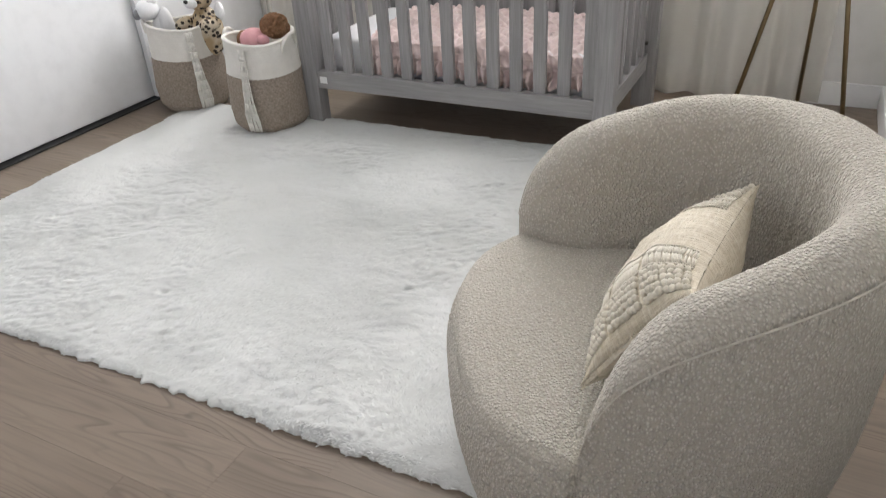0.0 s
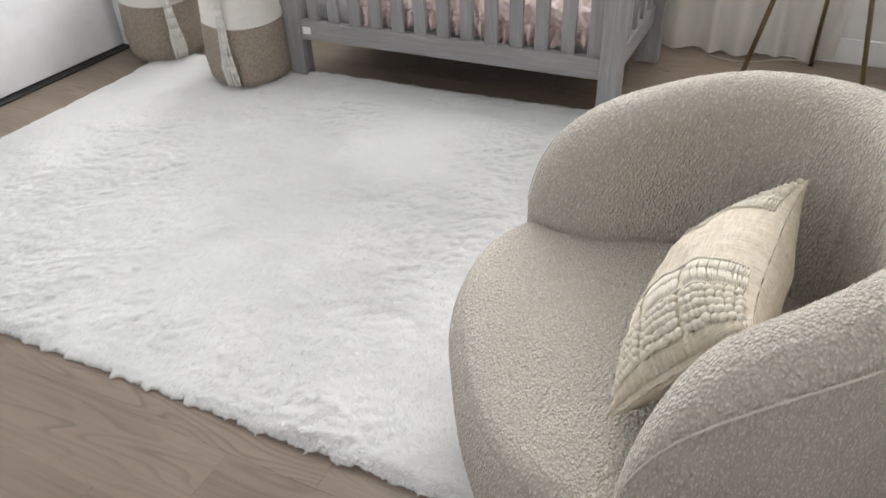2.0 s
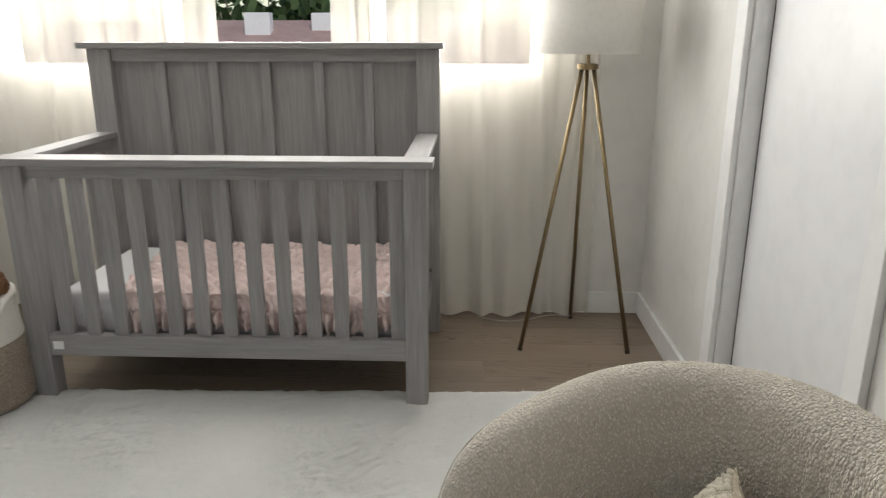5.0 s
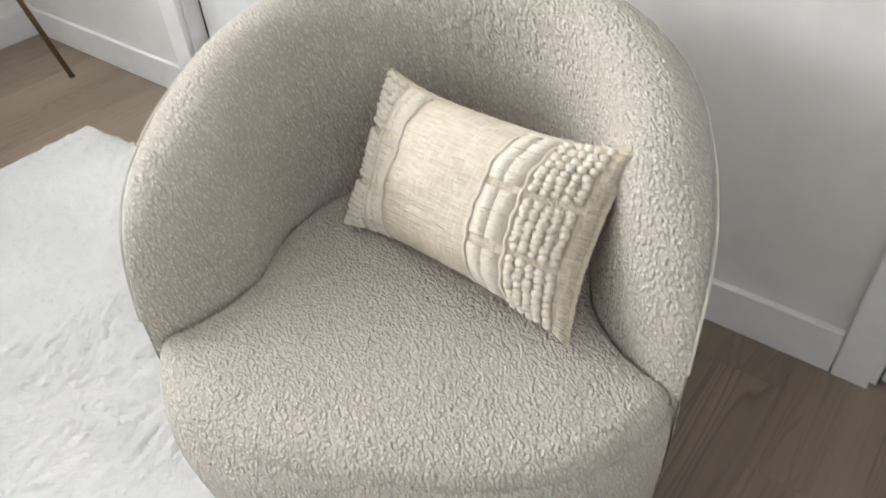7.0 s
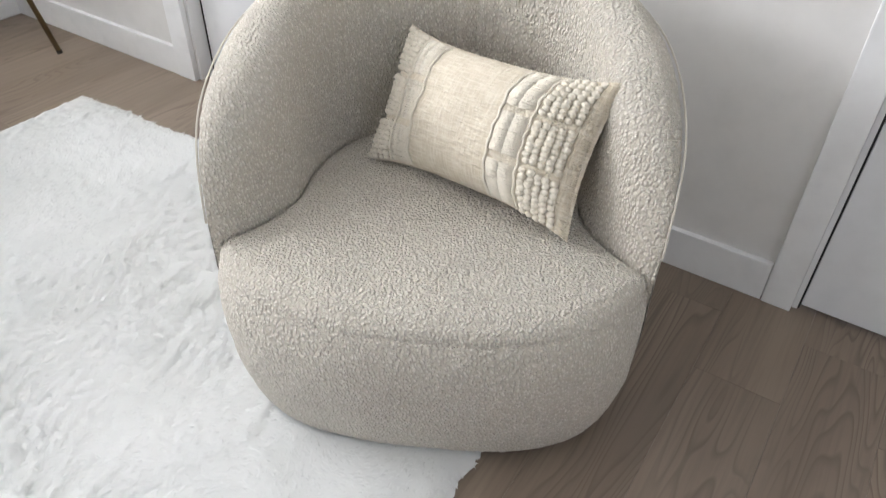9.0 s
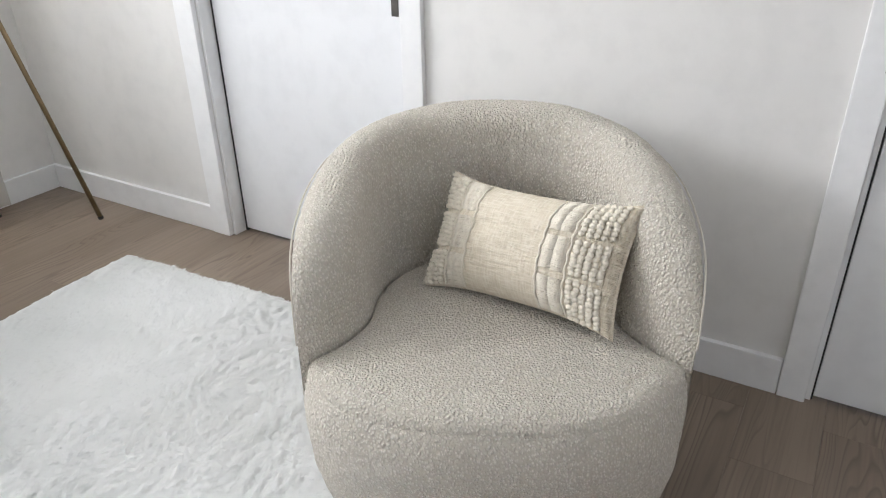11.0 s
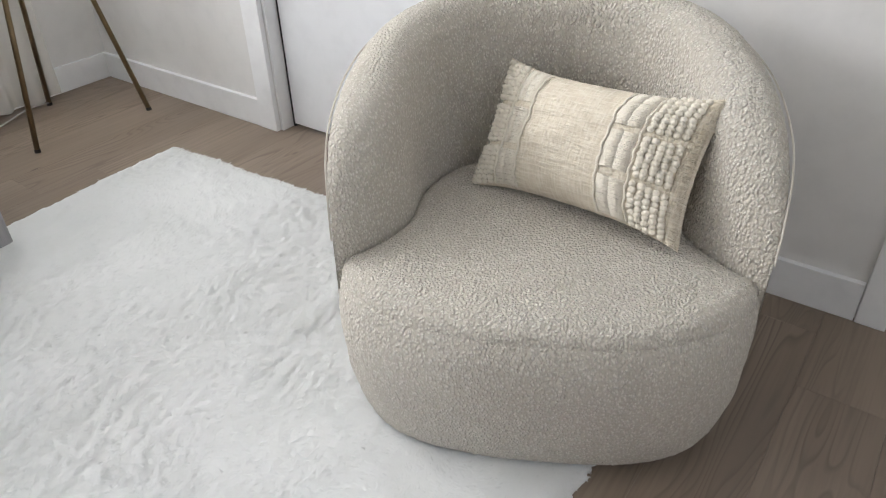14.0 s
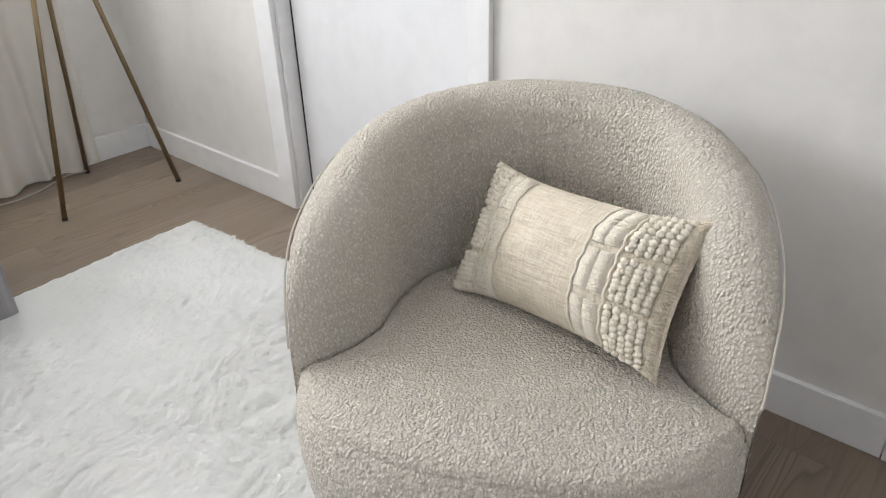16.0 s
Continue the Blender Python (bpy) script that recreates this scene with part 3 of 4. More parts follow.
def leopard_mat():
    m, n, l, b = node_mat("spotted_plush")
    co = coords(n)
    vo = n.new("ShaderNodeTexVoronoi")
    vo.inputs["Scale"].default_value = 48
    l.new(co, vo.inputs["Vector"])
    base = ramp(n, l, noise_fac(n, l, co, 14, 2), [(0.4, (0.40, 0.29, 0.17)), (0.6, (0.62, 0.54, 0.42))])
    spot = ramp(n, l, vo.outputs["Distance"], [(0.36, (1, 1, 1)), (0.44, (0, 0, 0))])
    l.new(mix(n, l, base, (0.03, 0.022, 0.018), spot), b.inputs["Base Color"])
    b.inputs["Roughness"].default_value = 0.95
    bump(n, l, b, noise_fac(n, l, co, 300, 2), 0.6, 0.003)
    return m


LEOPARD = leopard_mat()


def plush(name, label, balls, mats, at, size=1.0):
    bm = bmesh.new()
    for c, r, mi in balls:
        add_ball(bm, c, r, 3 if isinstance(r, tuple) else 1, mi)
    ob = link_mesh(name, bm, mats)
    ob.location, ob.scale = at, (size, size, size)
    return tagged(ob, label, "plush toy")


plush("plush_bird", "white plush bird with a grey beak in the basket", [((0, 0, 0.0), (0.05, 0.05, 0.09), 0), ((-0.03, -0.04, 0.10), (0.046, 0.05, 0.042), 0), ((-0.045, -0.085, 0.09), (0.014, 0.02, 0.022), 1), ((0.03, -0.01, 0.02), (0.035, 0.03, 0.09), 0), ((-0.01, -0.02, 0.137), (0.02, 0.03, 0.016), 0)], [PLUSH_W, PLUSH_G], (-2.325, 3.82, 0.375), 1.15)
plush("plush_leopard", "tan and cream plush leopard with black spots", [((0, 0, 0), (0.075, 0.06, 0.11), 0), ((0, -0.02, 0.15), (0.062, 0.056, 0.056), 0), ((0, -0.068, 0.135), (0.034, 0.026, 0.026), 1), ((0.0, -0.094, 0.143), (0.011, 0.007, 0.009), 2), ((-0.048, -0.005, 0.2), (0.018, 0.012, 0.02), 0), ((0.048, -0.005, 0.2), (0.018, 0.012, 0.02), 0), ((0.07, -0.05, 0.05), (0.03, 0.06, 0.03), 0), ((-0.07, -0.05, 0.04), (0.03, 0.06, 0.03), 0), ((0.085, 0.0, 0.09), (0.018, 0.022, 0.04), 1)], [LEOPARD, PLUSH_W, DARK], (-2.115, 3.895, 0.375), 1.12)
rnd = random.Random(3)
hair = []
for k in range(240):
    a, h = rnd.uniform(0, 6.28), rnd.uniform(-0.5, 1)
    q = math.sqrt(1 - h * h)
    hair.append(((0.06 + 0.062 * q * math.cos(a), 0.03 + 0.055 * q * math.sin(a), 0.06 + 0.055 * h), rnd.uniform(0.006, 0.011), 0))
plush("soft_doll", "soft doll with brown curly hair and a pink dress", [((0.06, 0.03, 0.06), (0.06, 0.052, 0.053), 0)] + hair + [((-0.02, -0.03, 0.015), (0.062, 0.06, 0.05), 1), ((0.045, -0.045, 0.02), (0.03, 0.026, 0.024), 1), ((-0.09, 0.0, 0.0), (0.045, 0.04, 0.045), 0)], [HAIR, PINKY], (-1.67, 3.755, 0.395))


# ---- boucle armchair ----
CHAIR, CHAIR_TURN = (0.3006, 2.3618), math.atan2(0.464, 0.886)
ARM_END = 112.0


def chair_radius(a, z=0.4, extra=0.0):
    """Outer plan of the chair at heights z, a: radians from its back."""
    c, s = abs(math.cos(a)), abs(math.sin(a))
    side = np.interp(z, [0.0, 0.02, 0.06, 0.14, 0.26, 0.40, 0.52, 0.64, 0.76], [0.348, 0.362, 0.375, 0.391, 0.399, 0.398, 0.393, 0.385, 0.373])
    if math.cos(a) > 0:
        d = np.interp(z, [0.0, 0.02, 0.06, 0.14, 0.30, 0.50, 0.76], [0.33, 0.345, 0.365, 0.39, 0.42, 0.437, 0.437])
        n = 2.35
    else:
        d = np.interp(z, [0.0, 0.02, 0.06, 0.14, 0.24, 0.30, 0.40], [0.262, 0.272, 0.288, 0.312, 0.332, 0.335, 0.335]) + extra
        n = np.interp(z, [0.0, 0.3], [3.0, 2.5])
    return ((c / d) ** n + (s / side) ** n) ** (-1 / n)


def crest(deg):
    """Height of the shell's top along its sweep."""
    x = min(abs(deg), 112.0)
    hs = 0.738 - 0.00001 * x - 0.0000108 * x * x
    k = max(0.0, 1 - (abs(deg) / (ARM_END + 0.5)) ** 15) ** 0.5
    return 0.345 + (hs - 0.345) * k


def nubs(pts, amount=0.0013):
    """Looped yarn relief at an array of points."""
    out = np.empty(len(pts))
    for k, (x, y, z) in enumerate(pts.tolist()):
        loop = noise.noise((x * 150, y * 150, z * 110))
        out[k] = amount * loop + 0.0010 * noise.noise((x * 75, y * 75, z * 60)) + 0.004 * noise.noise((x * 6, y * 6, z * 6))
    return out


def armchair():
    ch = tagged(empty("armchair", (*CHAIR, 0)), "oatmeal boucle tub armchair with a rounded wraparound back", "armchair")
    ch.rotation_euler.z = CHAIR_TURN
    up = np.array([0.0, 0.0, 1.0])
    nu = 900
    rows, welt = [], []
    for i in range(nu):
        t = -1 + 2 * i / (nu - 1)
        deg = ARM_END * math.copysign(1 - (1 - abs(t)) ** 1.45, t) if abs(t) > 1e-6 else 0.0
        a = radians(deg)
        rad = np.array([math.cos(a), math.sin(a), 0.0])
        h = crest(deg)
        # the wall runs out in a wedge-shaped nose at the arm's front
        k = (ARM_END - abs(deg)) / 24.0
        nose = math.sqrt(max(0.0, 1 - (1 - min(k, 1)) ** 2))
        thick = 0.0006 + 0.1174 * nose
        fade = min(1.0, k * 8)
        rr = thick / 2
        top = max(h - rr, 0.30)
        rt = float(chair_radius(a, top))
        # outside, rolled top, inside
        z = np.linspace(0.022, top, 200)
        q = np.linspace(0, math.pi, 56)[1:-1]
        zi = np.linspace(top, 0.29, 140)
        w = np.clip((top - zi) / 0.3, 0, 1)
        r = np.concatenate([chair_radius(a, z), rt - rr + rr * np.cos(q), rt - thick - 0.016 * w * nose])
        hgt = np.concatenate([z, top + rr * np.sin(q) * 0.95, zi])
        nr = np.concatenate([np.ones(len(z)), np.cos(q), -np.ones(len(zi))])
        nz = np.concatenate([np.zeros(len(z)), np.sin(q), np.zeros(len(zi))])
        p = r[:, None] * rad + hgt[:, None] * up
        lift = nubs(p) * fade
        # soft pull folds in the back
        pull = math.exp(-((deg + 2) / 13) ** 2) + 0.6 * math.exp(-((deg - 42) / 10) ** 2)
        lift[-len(zi):] -= 0.0042 * (math.sin(deg * 0.75) + 0.5 * math.sin(deg * 1.7 + 1)) * pull * np.sin(math.pi * np.minimum(1, w * 1.1))
        rows.append(p + lift[:, None] * (nr[:, None] * rad + nz[:, None] * up))
        welt.append(Vector(rad * (rt + 0.0022) + up * (top + rr * 0.35)))
    shell = grid_mesh("shell", rows, BOUCLE, ch)
    # seam cord along the outer edge of the arms and back
    ring = []
    for c in welt[2:-2]:
        o = Vector((c.x, c.y, 0)).normalized()
        ring.append([tuple(c + (o * math.cos(q) + Vector((0, 0, math.sin(q)))) * 0.0019) for q in np.linspace(0, 2 * math.pi, 7)])
    grid_mesh("seam_cord", ring, CORD, shell)
    # seat: a full round-edged cushion whose front runs down to the base
    rows = []
    nu = 760
    for i in range(nu):
        a = 2 * math.pi * i / nu
        deg = abs((math.degrees(a) + 180) % 360 - 180)
        k = (ARM_END - deg) / 24.0
        wall = 0.118 * math.sqrt(max(0.0, 1 - (1 - min(max(k, 0.0), 1)) ** 2))
        rad = np.array([math.cos(a), math.sin(a), 0.0])
        z = np.linspace(0.024, 0.270, 120)
        crease = 0.005 * math.exp(-((deg - 112.8) / 1.0) ** 2)
        front = chair_radius(a, z, 0.004) * 1.004 - crease
        R = front[-1]
        e, top = 0.030 + 0.034 * min(1.0, max(0.0, (deg - 111) / 34)) ** 0.7, 0.374
        q = np.linspace(0.02, math.pi / 2, 72)
        w = np.linspace(0, 1, 120)[1:]
        # the sewn joint of front panel and cushion top, high on the rolled edge
        seam = 0.0034 * np.exp(-((q - 0.80) / 0.035) ** 2) - 0.002 * np.exp(-((q - 1.0) / 0.15) ** 2)
        r = np.concatenate([front, R - e * (1 - np.cos(q)) - seam * np.cos(q), (R - e) * (1 - w) + 0.0005])
        hgt = np.concatenate([z, 0.270 + (top - 0.270) * np.sin(q) - seam * np.sin(q), top + 0.018 * np.sin(w * math.pi / 2)])
        nz = np.concatenate([np.zeros(len(z)), np.maximum(np.sin(q), 0), np.ones(len(w))])
        r *= 1 - 0.55 * wall / R
        # the cushion falls away into a tuck along the arms and back
        tuck = R - wall * 1.13
        hgt -= 0.026 * min(1.0, wall / 0.03) * np.clip((r - tuck + 0.026) / 0.026, 0, 1) ** 2 * (hgt > 0.33)
        p = r[:, None] * rad + hgt[:, None] * up
        d = (1 - nz)[:, None] * rad + nz[:, None] * up
        d /= np.linalg.norm(d, axis=1)[:, None]
        rows.append(p + nubs(p)[:, None] * d)
    grid_mesh("seat", rows, BOUCLE, ch, True)
    pr = [(0.001, 0.0), (0.235, 0.0), (0.24, 0.006), (0.24, 0.03), (0.001, 0.03)]
    grid_mesh("base_ring", lathe(pr, 48), DARK, ch, True)
    return ch


armchair()

CREAM = mottled("cream_woven_cotton", (0.66, 0.575, 0.44), (0.73, 0.645, 0.51), 20, 0.92, 0, 0)
CREAM_T = mottled("cream_looped_wool", (0.76, 0.695, 0.58), (0.83, 0.77, 0.655), 40, 0.95, 400, 0.6, 0.002, sheen=0.2)


def weave(m):
    n, l = m.node_tree.nodes, m.node_tree.links
    b = n["Principled BSDF"]
    co = coords(n)
    w1 = noise_fac(n, l, co, 1.0, 2, (32, 250, 1))
    w2 = noise_fac(n, l, co, 1.0, 2, (250, 32, 1))
    base = b.inputs["Base Color"].links[0].from_socket
    c = mix(n, l, base, (0.84, 0.775, 0.655), mix_fac(n, l, w1, 1.0))
    c = mix(n, l, c, (0.82, 0.755, 0.635), mix_fac(n, l, w2, 1.0))
    l.new(c, b.inputs["Base Color"])
    first = bump(n, l, b, w1, 0.8, 0.004)
    bump(n, l, b, w2, 0.7, 0.004, first)


weave(CREAM)


def cushion():
    cu = tagged(empty("lumbar_cushion"), "cream lumbar cushion with looped wool bands at both ends", "cushion")
    tl, tr, br = Vector((0.494, 2.542, 0.603)), Vector((0.452, 2.109, 0.629)), Vector((0.303, 2.124, 0.406))
    U = (tr - tl).normalized()
    V = (tr - br)
    V = (V - U * V.dot(U)).normalized()
    N = U.cross(V)
    cu.matrix_world = Matrix((Vector((*U, 0)), Vector((*V, 0)), Vector((*N, 0)), (0, 0, 0, 1))).transposed()
    cu.location = (tl + br) / 2
    L, H = 0.228, 0.136

    def surf(u, v, side, lift=0.0):
        x = L * u * (0.94 + 0.07 * v * v)
        y = H * v * (0.84 + 0.17 * u * u * abs(u))
        t = 0.083 * max(0.0, 1 - abs(u) ** 2.2) ** 0.75 * max(0.0, 1 - abs(v) ** 2.4) ** 0.62
        t *= 1 + 0.12 * noise.noise(Vector((u * 2.6, v * 2.6, side)))
        return Vector((x, y, side * (t + 0.003 * (1 - u ** 8) * (1 - v ** 8)) + lift))

    nu, nv = 190, 110
    rows = []
    for i in range(nu):
        u = -1 + 2 * i / (nu - 1)
        row = []
        for j in range(2 * nv + 1):
            ang = math.pi * j / nv
            v, side = math.cos(ang), (1 if j <= nv else -1)
            p = surf(u, v, side)
            if side > 0:
                p.z += 0.0016 * noise.noise(Vector((u * 12, v * 5, 1))) + 0.0007 * math.sin(v * 190) + 0.0007 * math.sin(u * 260)
            row.append(p)
        rows.append(row)
    grid_mesh("cover", rows, CREAM, cu)
    rn = random.Random(8)
    # twisted ridges that border the bands
    for u0 in (-0.70, -0.47, 0.32, 0.575):
        bm = bmesh.new()
        for k in range(84):
            v = -0.95 + 1.9 * k / 83
            p = surf(u0 + 0.006 * math.sin(k * 0.55), v, 1, 0.002)
            add_ball(bm, p, (0.0030, 0.0027, 0.0030), 1)
        tagged(part("ridge", bm, CREAM_T, cu, "twisted cream yarn ridge", True), kind="stuff")
    # long flat stitches between the ridges, in three tufts a band
    for u0, u1 in ((-0.69, -0.485), (0.335, 0.56)):
        for v0, v1 in ((-0.95, -0.42), (-0.29, 0.27), (0.40, 0.95)):
            bm = bmesh.new()
            for k in range(40):
                v = v0 + (v1 - v0) * k / 39 + rn.uniform(-0.006, 0.006)
                a, b, c = surf(u0, v, 1, 0.001), surf((u0 + u1) / 2, v + rn.uniform(-0.012, 0.012), 1, 0.0034 + rn.uniform(-0.0014, 0.0014)), surf(u1, v, 1, 0.001)
                add_tube(bm, a, b, 0.0015, 0.0019, 5)
                add_tube(bm, b, c, 0.0019, 0.0015, 5)
            tagged(part("stitched_tuft", bm, CREAM_T, cu, "tuft of long cream stitches", True), kind="stuff")
    # looped wool blocks near both ends
    for u0, u1, nr in ((-0.985, -0.72, 4), (0.60, 0.89, 5)):
        for v0, v1 in ((-0.97, -0.38), (-0.29, 0.27), (0.36, 0.97)):
            bm = bmesh.new()
            for r in range(nr):
                for k in range(8):
                    u = u0 + (u1 - u0) * (r + 0.5) / nr + rn.uniform(-0.008, 0.008)
                    v = v0 + (v1 - v0) * (k + 0.5) / 8 + rn.uniform(-0.01, 0.01)
                    p = surf(u, v, 1, 0.0028)
                    s = rn.uniform(0.88, 1.12)
                    add_ball(bm, p, (0.0076 * s, 0.0066 * s, 0.0068 * s), 2)
                    if r == 0 or k in (0, 7):
                        add_ball(bm, surf(u, v, 1, 0.001), (0.0056, 0.0055, 0.006), 1)
            tagged(part("looped_block", bm, CREAM_T, cu, "block of looped cream wool", True), kind="stuff")
    # short fringe beyond the loops
    bm = bmesh.new()
    for k in range(120):
        v = -0.97 + 1.94 * k / 119
        a, b = surf(0.895, v, 1, 0.002), surf(0.985, v + rn.uniform(-0.015, 0.015), 1, 0.003)
        add_tube(bm, a, b, 0.0017, 0.0013, 5)
    tagged(part("fringe", bm, CREAM, cu, "short flat cream fringe", True), kind="stuff")
    return cu


cushion()


# ---- rug ----
def lattice(x, y, seed):
    """Smooth value noise from 0 to 1 over arrays of places."""
    i, j = np.floor(x), np.floor(y)
    u, v = x - i, y - j
    u, v = u * u * (3 - 2 * u), v * v * (3 - 2 * v)

    def h(a, b):
        return np.modf(np.abs(np.sin(a * 12.9898 + b * 78.233 + seed * 37.719) * 43758.5453))[0]

    return (h(i, j) * (1 - u) + h(i + 1, j) * u) * (1 - v) + (h(i, j + 1) * (1 - u) + h(i + 1, j + 1) * u) * v


def rug_height(x, y):
    """The combed surface of the pile: soft swells, with clumped and trodden patches."""
    wx = x + 0.05 * (lattice(x * 7, y * 7, 1) - 0.5)
    wy = y + 0.05 * (lattice(x * 7, y * 7, 2) - 0.5)
    a, b = 0.83 * wx + 0.56 * wy, -0.56 * wx + 0.83 * wy
    rough = np.clip((lattice(x * 2.6, y * 2.6, 3) * 0.6 + lattice(x * 6.5, y * 6.5, 4) * 0.4 - 0.36) / 0.3, 0, 1)
    clump = lattice(a * 24, b * 46, 5) * 0.6 + lattice(a * 55, b * 80, 6) * 0.4
    return 0.010 * lattice(wx * 5, wy * 5, 7) + 0.004 * lattice(wx * 13, wy * 13, 8) + (0.0024 + 0.0080 * rough) * clump


def rug():
    c = [Vector((-2.222, 2.118, 0)), Vector((0.640, 2.140, 0)), Vector((0.555, 3.955, 0)), Vector((-2.250, 3.862, 0))]
    r = tagged(empty("rug", (-0.7, 2.95, 0.0)), "fluffy white shag rug on the wooden floor", "rug")
    q = np.array([[*x] for x in c])

    def spread(u, v):
        u, v = u[..., None], v[..., None]
        return (q[0] * (1 - u) + q[1] * u) * (1 - v) + (q[3] * (1 - u) + q[2] * u) * v + np.array([0.7, -2.95, 0])

    def fray(P, d):
        """Ragged outline of the pile."""
        k = 0.014 * np.exp(-d / 0.025)
        x, y = P[..., 0].copy(), P[..., 1].copy()
        P[..., 0] += k * (lattice(x * 45, y * 45, 11) + 0.6 * lattice(x * 110, y * 110, 13) - 0.8)
        P[..., 1] += k * (lattice(x * 45, y * 45, 12) + 0.6 * lattice(x * 110, y * 110, 14) - 0.8)

    def rim(u, v):
        return np.minimum(np.minimum(u, 1 - u) * 2.8, np.minimum(v, 1 - v) * 1.8)

    u, v = np.meshgrid(np.linspace(0, 1, 860), np.linspace(0, 1, 560), indexing="ij")
    P = spread(u, v)
    fray(P, rim(u, v))
    P[..., 2] = 0.003 + (0.004 + rug_height(P[..., 0], P[..., 1])) * np.minimum(1, rim(u, v) / 0.03) ** 0.5
    grid_mesh("backing", P, FUR, r)
    # pile: bent tapering locks combed along the slope of the surface
    g = np.random.default_rng(4)
    n = 170000
    u, v = g.random(n), g.random(n)
    P = spread(u, v)
    fray(P, rim(u, v))
    x, y = P[:, 0], P[:, 1]
    edge = np.minimum(1, rim(u, v) / 0.03)
    root = 0.002 + (0.0035 + rug_height(x, y)) * edge ** 0.5
    e = 0.004
    gx = (rug_height(x + e, y) - rug_height(x - e, y)) / (2 * e)
    gy = (rug_height(x, y + e) - rug_height(x, y - e)) / (2 * e)
    flow = 6.3 * lattice(x * 1.7, y * 1.7, 9) + 2.0 * lattice(x * 9, y * 9, 10)
    dx = 0.011 * np.cos(flow) - 0.010 * gx + g.normal(0, 0.005, n)
    dy = 0.011 * np.sin(flow) - 0.010 * gy + g.normal(0, 0.005, n)
    ln = g.uniform(0.011, 0.019, n) * (0.6 + 0.4 * edge)
    reach = np.hypot(dx, dy)
    d = np.stack([dx, dy], -1) / np.maximum(reach, 1e-6)[:, None]
    s = np.stack([-d[:, 1], d[:, 0]], -1)
    out_end = ln * 0.9
    h_end = ln * g.uniform(0.12, 0.34, n)
    wd = g.uniform(0.0013, 0.0026, n)
    pts = np.zeros((n, 5, 3))
    for k, (t, w, f) in enumerate(((0.0, 1.0, 0.0), (0.6, 0.85, 0.42))):
        for sgn, idx in ((-1, 2 * k), (1, 2 * k + 1)):
            pts[:, idx, :2] = P[:, :2] + (out_end * f)[:, None] * d + sgn * s * (wd * w)[:, None]
            pts[:, idx, 2] = root + h_end * t
    pts[:, 4, :2] = P[:, :2] + out_end[:, None] * d
    pts[:, 4, 2] = root + h_end
    base = np.arange(n)[:, None] * 5
    tris = np.concatenate([base + np.array([0, 3, 1]), base + np.array([0, 2, 3]), base + np.array([2, 4, 3])], 1).reshape(-1)
    me = bpy.data.meshes.new("fleece")
    me.vertices.add(n * 5)
    me.vertices.foreach_set("co", pts.reshape(-1))
    me.loops.add(len(tris))
    me.loops.foreach_set("vertex_index", tris.astype(np.int32))
    me.polygons.add(len(tris) // 3)
    me.polygons.foreach_set("loop_start", np.arange(0, len(tris), 3, dtype=np.int32))
    me.polygons.foreach_set("use_smooth", np.ones(len(tris) // 3, dtype=bool))
    me.update(calc_edges=True)
    # the locks shade as the soft mass that they form
    nrm = np.stack([-gx * 0.9 + g.normal(0, 0.12, n), -gy * 0.9 + g.normal(0, 0.12, n), np.ones(n)], -1)
    nrm /= np.linalg.norm(nrm, axis=1)[:, None]
    me.normals_split_custom_set_from_vertices(np.repeat(nrm, 5, axis=0))
    me.materials.append(FUR)
    ob = new("fleece", me)
    ob.parent = r
    tagged(ob, "soft white shag fleece", kind="stuff")
    return r


rug()

# ---- lamp cable ----
cu = bpy.data.curves.new("lamp_cable", "CURVE")
cu.dimensions, cu.bevel_depth = "3D", 0.003
sp = cu.splines.new("BEZIER")
way = [(0.53, 4.70, 0.012), (0.42, 4.66, 0.03), (0.30, 4.66, 0.004), (0.18, 4.65, 0.004), (0.09, 4.70, 0.004)]
sp.bezier_points.add(len(way) - 1)
for bp, w in zip(sp.bezier_points, way):
    bp.co, bp.handle_left_type, bp.handle_right_type = w, "AUTO", "AUTO"
cu.materials.append(CABLE)
tagged(new("lamp_cable", cu), "thin grey lamp cable lying on the floor", "cable")


# ---- outside the window ----
LEAF = mottled("garden_leaves", (0.05, 0.10, 0.035), (0.11, 0.17, 0.06), 3, 0.7)
TILE = mottled("red_roof", (0.36, 0.235, 0.205), (0.44, 0.31, 0.275), 4, 0.8)
LAWN = mottled("garden_ground", (0.10, 0.11, 0.06), (0.16, 0.15, 0.10), 1, 0.9)
tagged(link_mesh("ground", box(-400, 400, YN + 0.2, 800, -3.2, -3.0, 0), LAWN), "garden ground beyond the window", "ground", kind="structure")
nb = tagged(empty("garden_building", (-2.0, 12, -3.3)), "low building with a reddish tiled roof", "building")
part("wall", box(-5, 5, 0, 5, 0, 3.6, 0.02), WALL, nb)
bm = box(-5.4, 5.4, 0, 3.4, -0.06, 0.06, 0.01)
bm.transform(pose(0, -0.4, 3.62, 20))
roof = part("roof", bm, TILE, nb)
for k in range(4):
    bm = box(-0.22, 0.22, -0.12, 0.12, 0, 0.5, 0.02)
    bm.transform(pose(-1.6 + k * 1.1, 2.2 + 0.2 * (k % 2), 4.45))
    part("vent", bm, TRIM, roof, "pale roof vent")


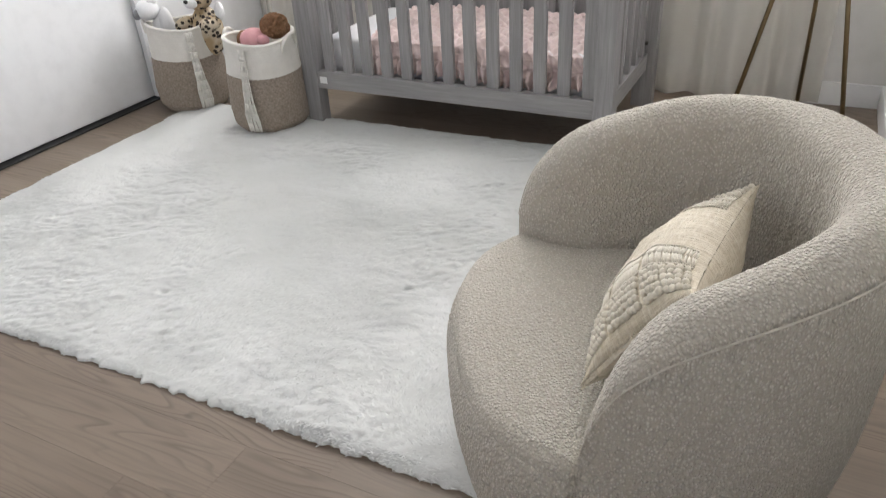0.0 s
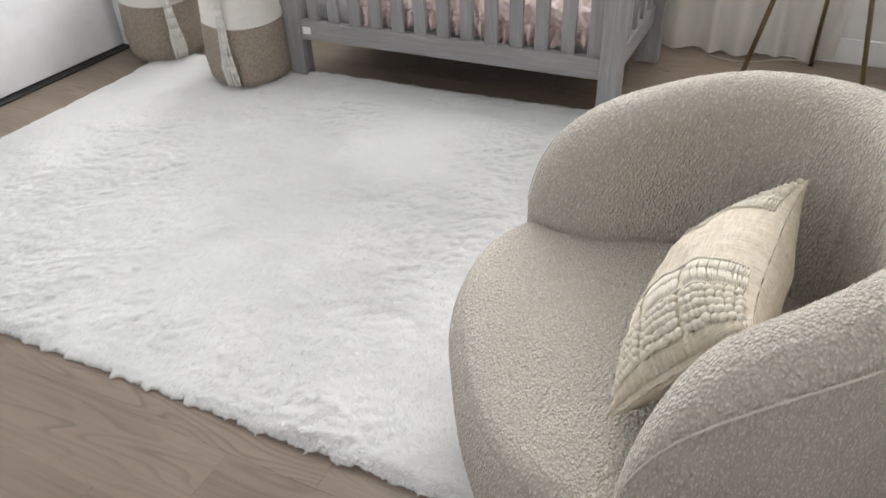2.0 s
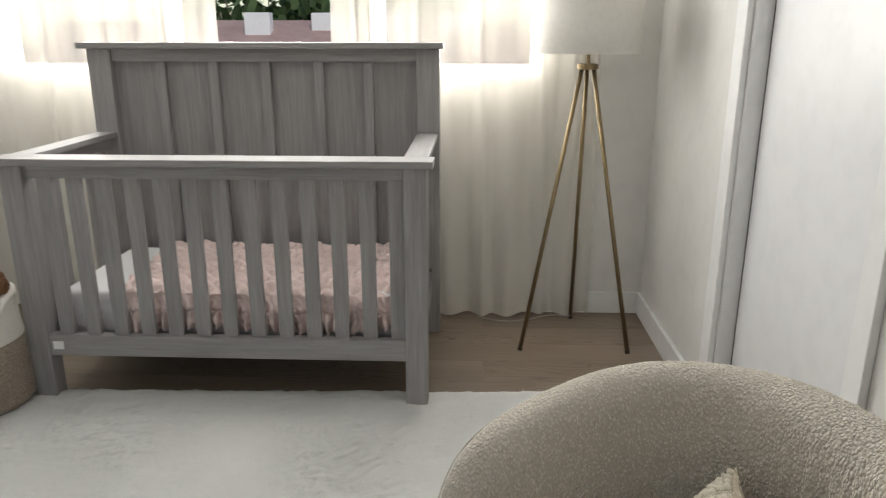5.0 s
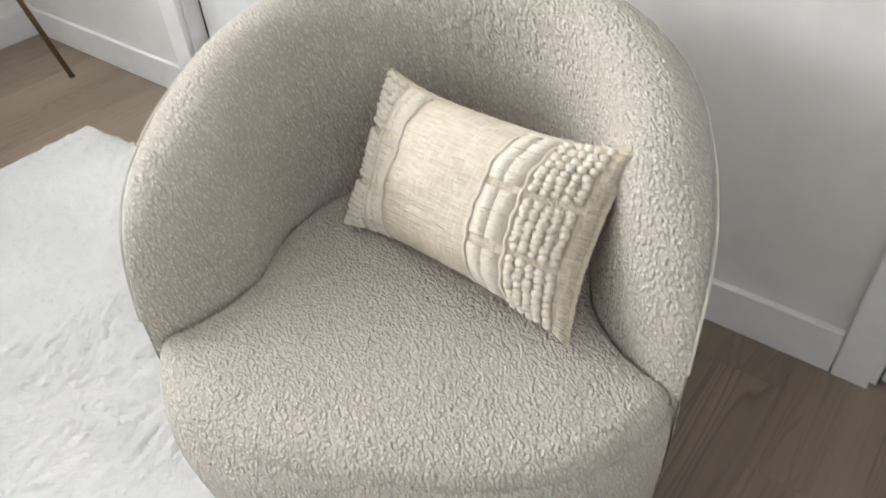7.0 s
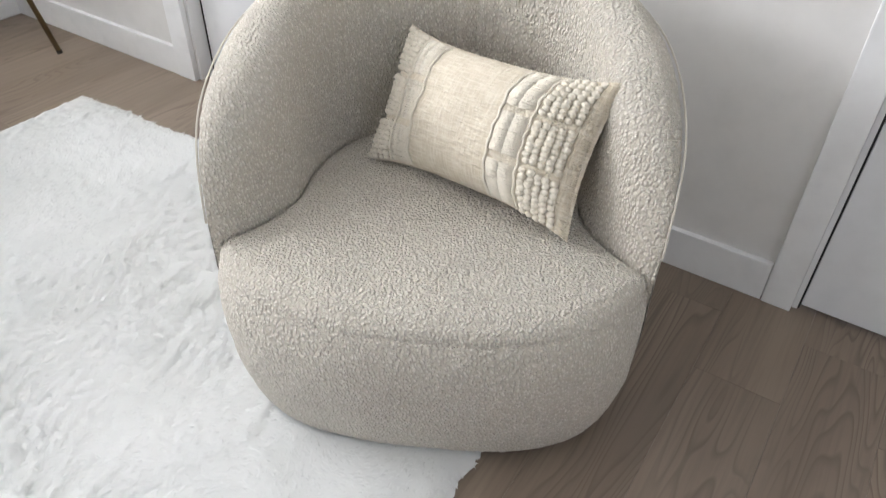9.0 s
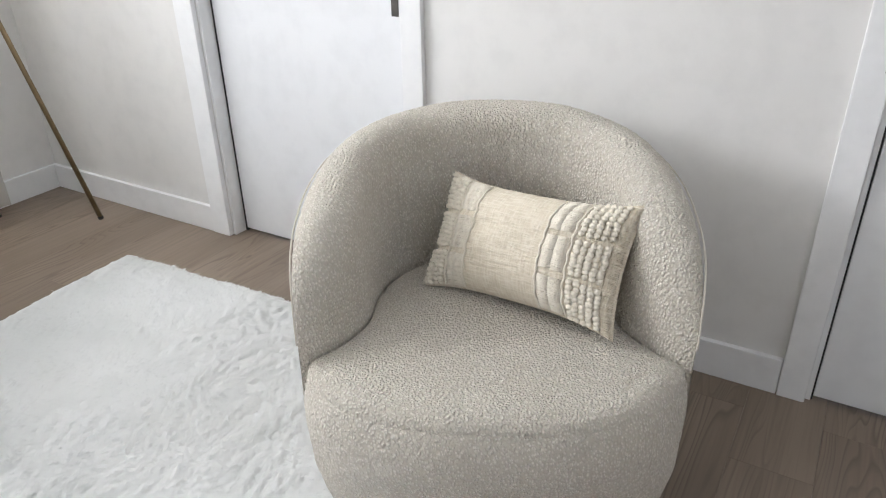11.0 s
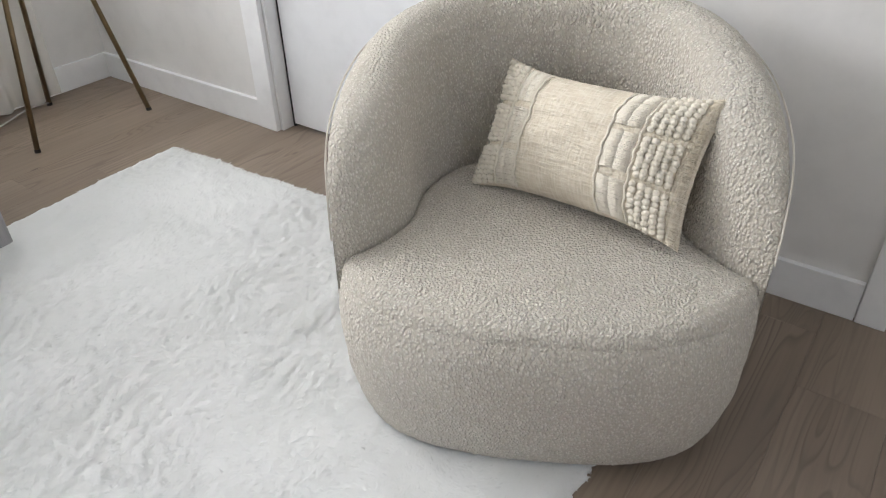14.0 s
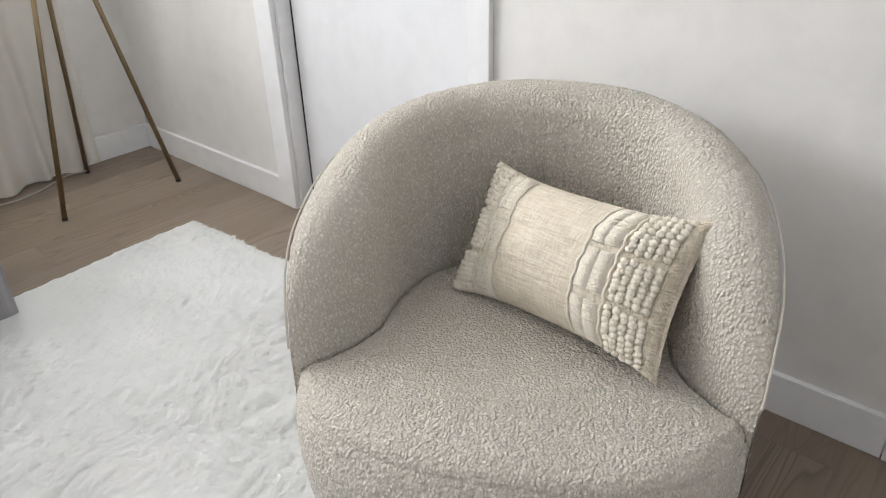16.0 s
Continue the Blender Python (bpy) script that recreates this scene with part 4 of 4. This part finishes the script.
def shrub(at, size, seed):
    g = random.Random(seed)
    t = tagged(empty("garden_tree", at), "leafy green garden tree outside the window", "tree", "garden trees")
    bm = bmesh.new()
    add_tube(bm, (0, 0, 0), (0.1, 0, size * 1.1), 0.12, 0.06, 8)
    for k in range(5):
        a = k * 1.3
        add_tube(bm, (0.05, 0, size * 0.8), (math.cos(a) * size * 0.4, math.sin(a) * size * 0.4, size * 1.5), 0.05, 0.02, 6)
    part("trunk", bm, TAUPE, t)
    bm = bmesh.new()
    for k in range(900):
        a, h = g.uniform(0, 6.28), g.uniform(-1, 1)
        q = size * 0.75 * g.uniform(0.35, 1.0) * (1 + 0.3 * math.sin(a * 3 + h * 4))
        c = Vector((q * math.sqrt(1 - h * h) * math.cos(a), q * math.sqrt(1 - h * h) * math.sin(a), size * 1.5 + q * h))
        m = Matrix.Translation(c) @ Euler((g.uniform(0, 6), g.uniform(0, 6), g.uniform(0, 6))).to_matrix().to_4x4() @ Matrix.Diagonal((0.16, 0.09, 1, 1))
        bmesh.ops.create_grid(bm, x_segments=1, y_segments=1, size=1, matrix=m)
    part("crown", bm, LEAF, t)
    return t


shrub((-2.2, 19, -3), 3.4, 1)
shrub((-5.2, 20, -3), 3.6, 2)
shrub((-3.6, 22, -3), 3.3, 3)

# ---- floor planks ----
PLANKS = {}


def plank_mesh(length):
    key = round(length, 2)
    if key not in PLANKS:
        bm = box(0, key - 0.0004, 0, 0.1796, -0.010, 0, 0.0003, 1)
        me = bpy.data.meshes.new("plank")
        bm.to_mesh(me)
        bm.free()
        me.materials.append(PLANK)
        PLANKS[key] = me
    return PLANKS[key]


g = random.Random(12)
y = YS - 0.02
while y < YN - 0.01:
    x = XW - 0.13
    ln = g.choice((0.35, 0.55, 0.8, 1.0, 1.22))
    while x < XE + 0.11:
        l2 = min(ln, XE + 0.12 - x)
        ob = new("plank", plank_mesh(l2))
        ob.location = (x, y, 0)
        ob.parent = floor
        x += round(l2, 2)
        ln = 1.22
    y += 0.18
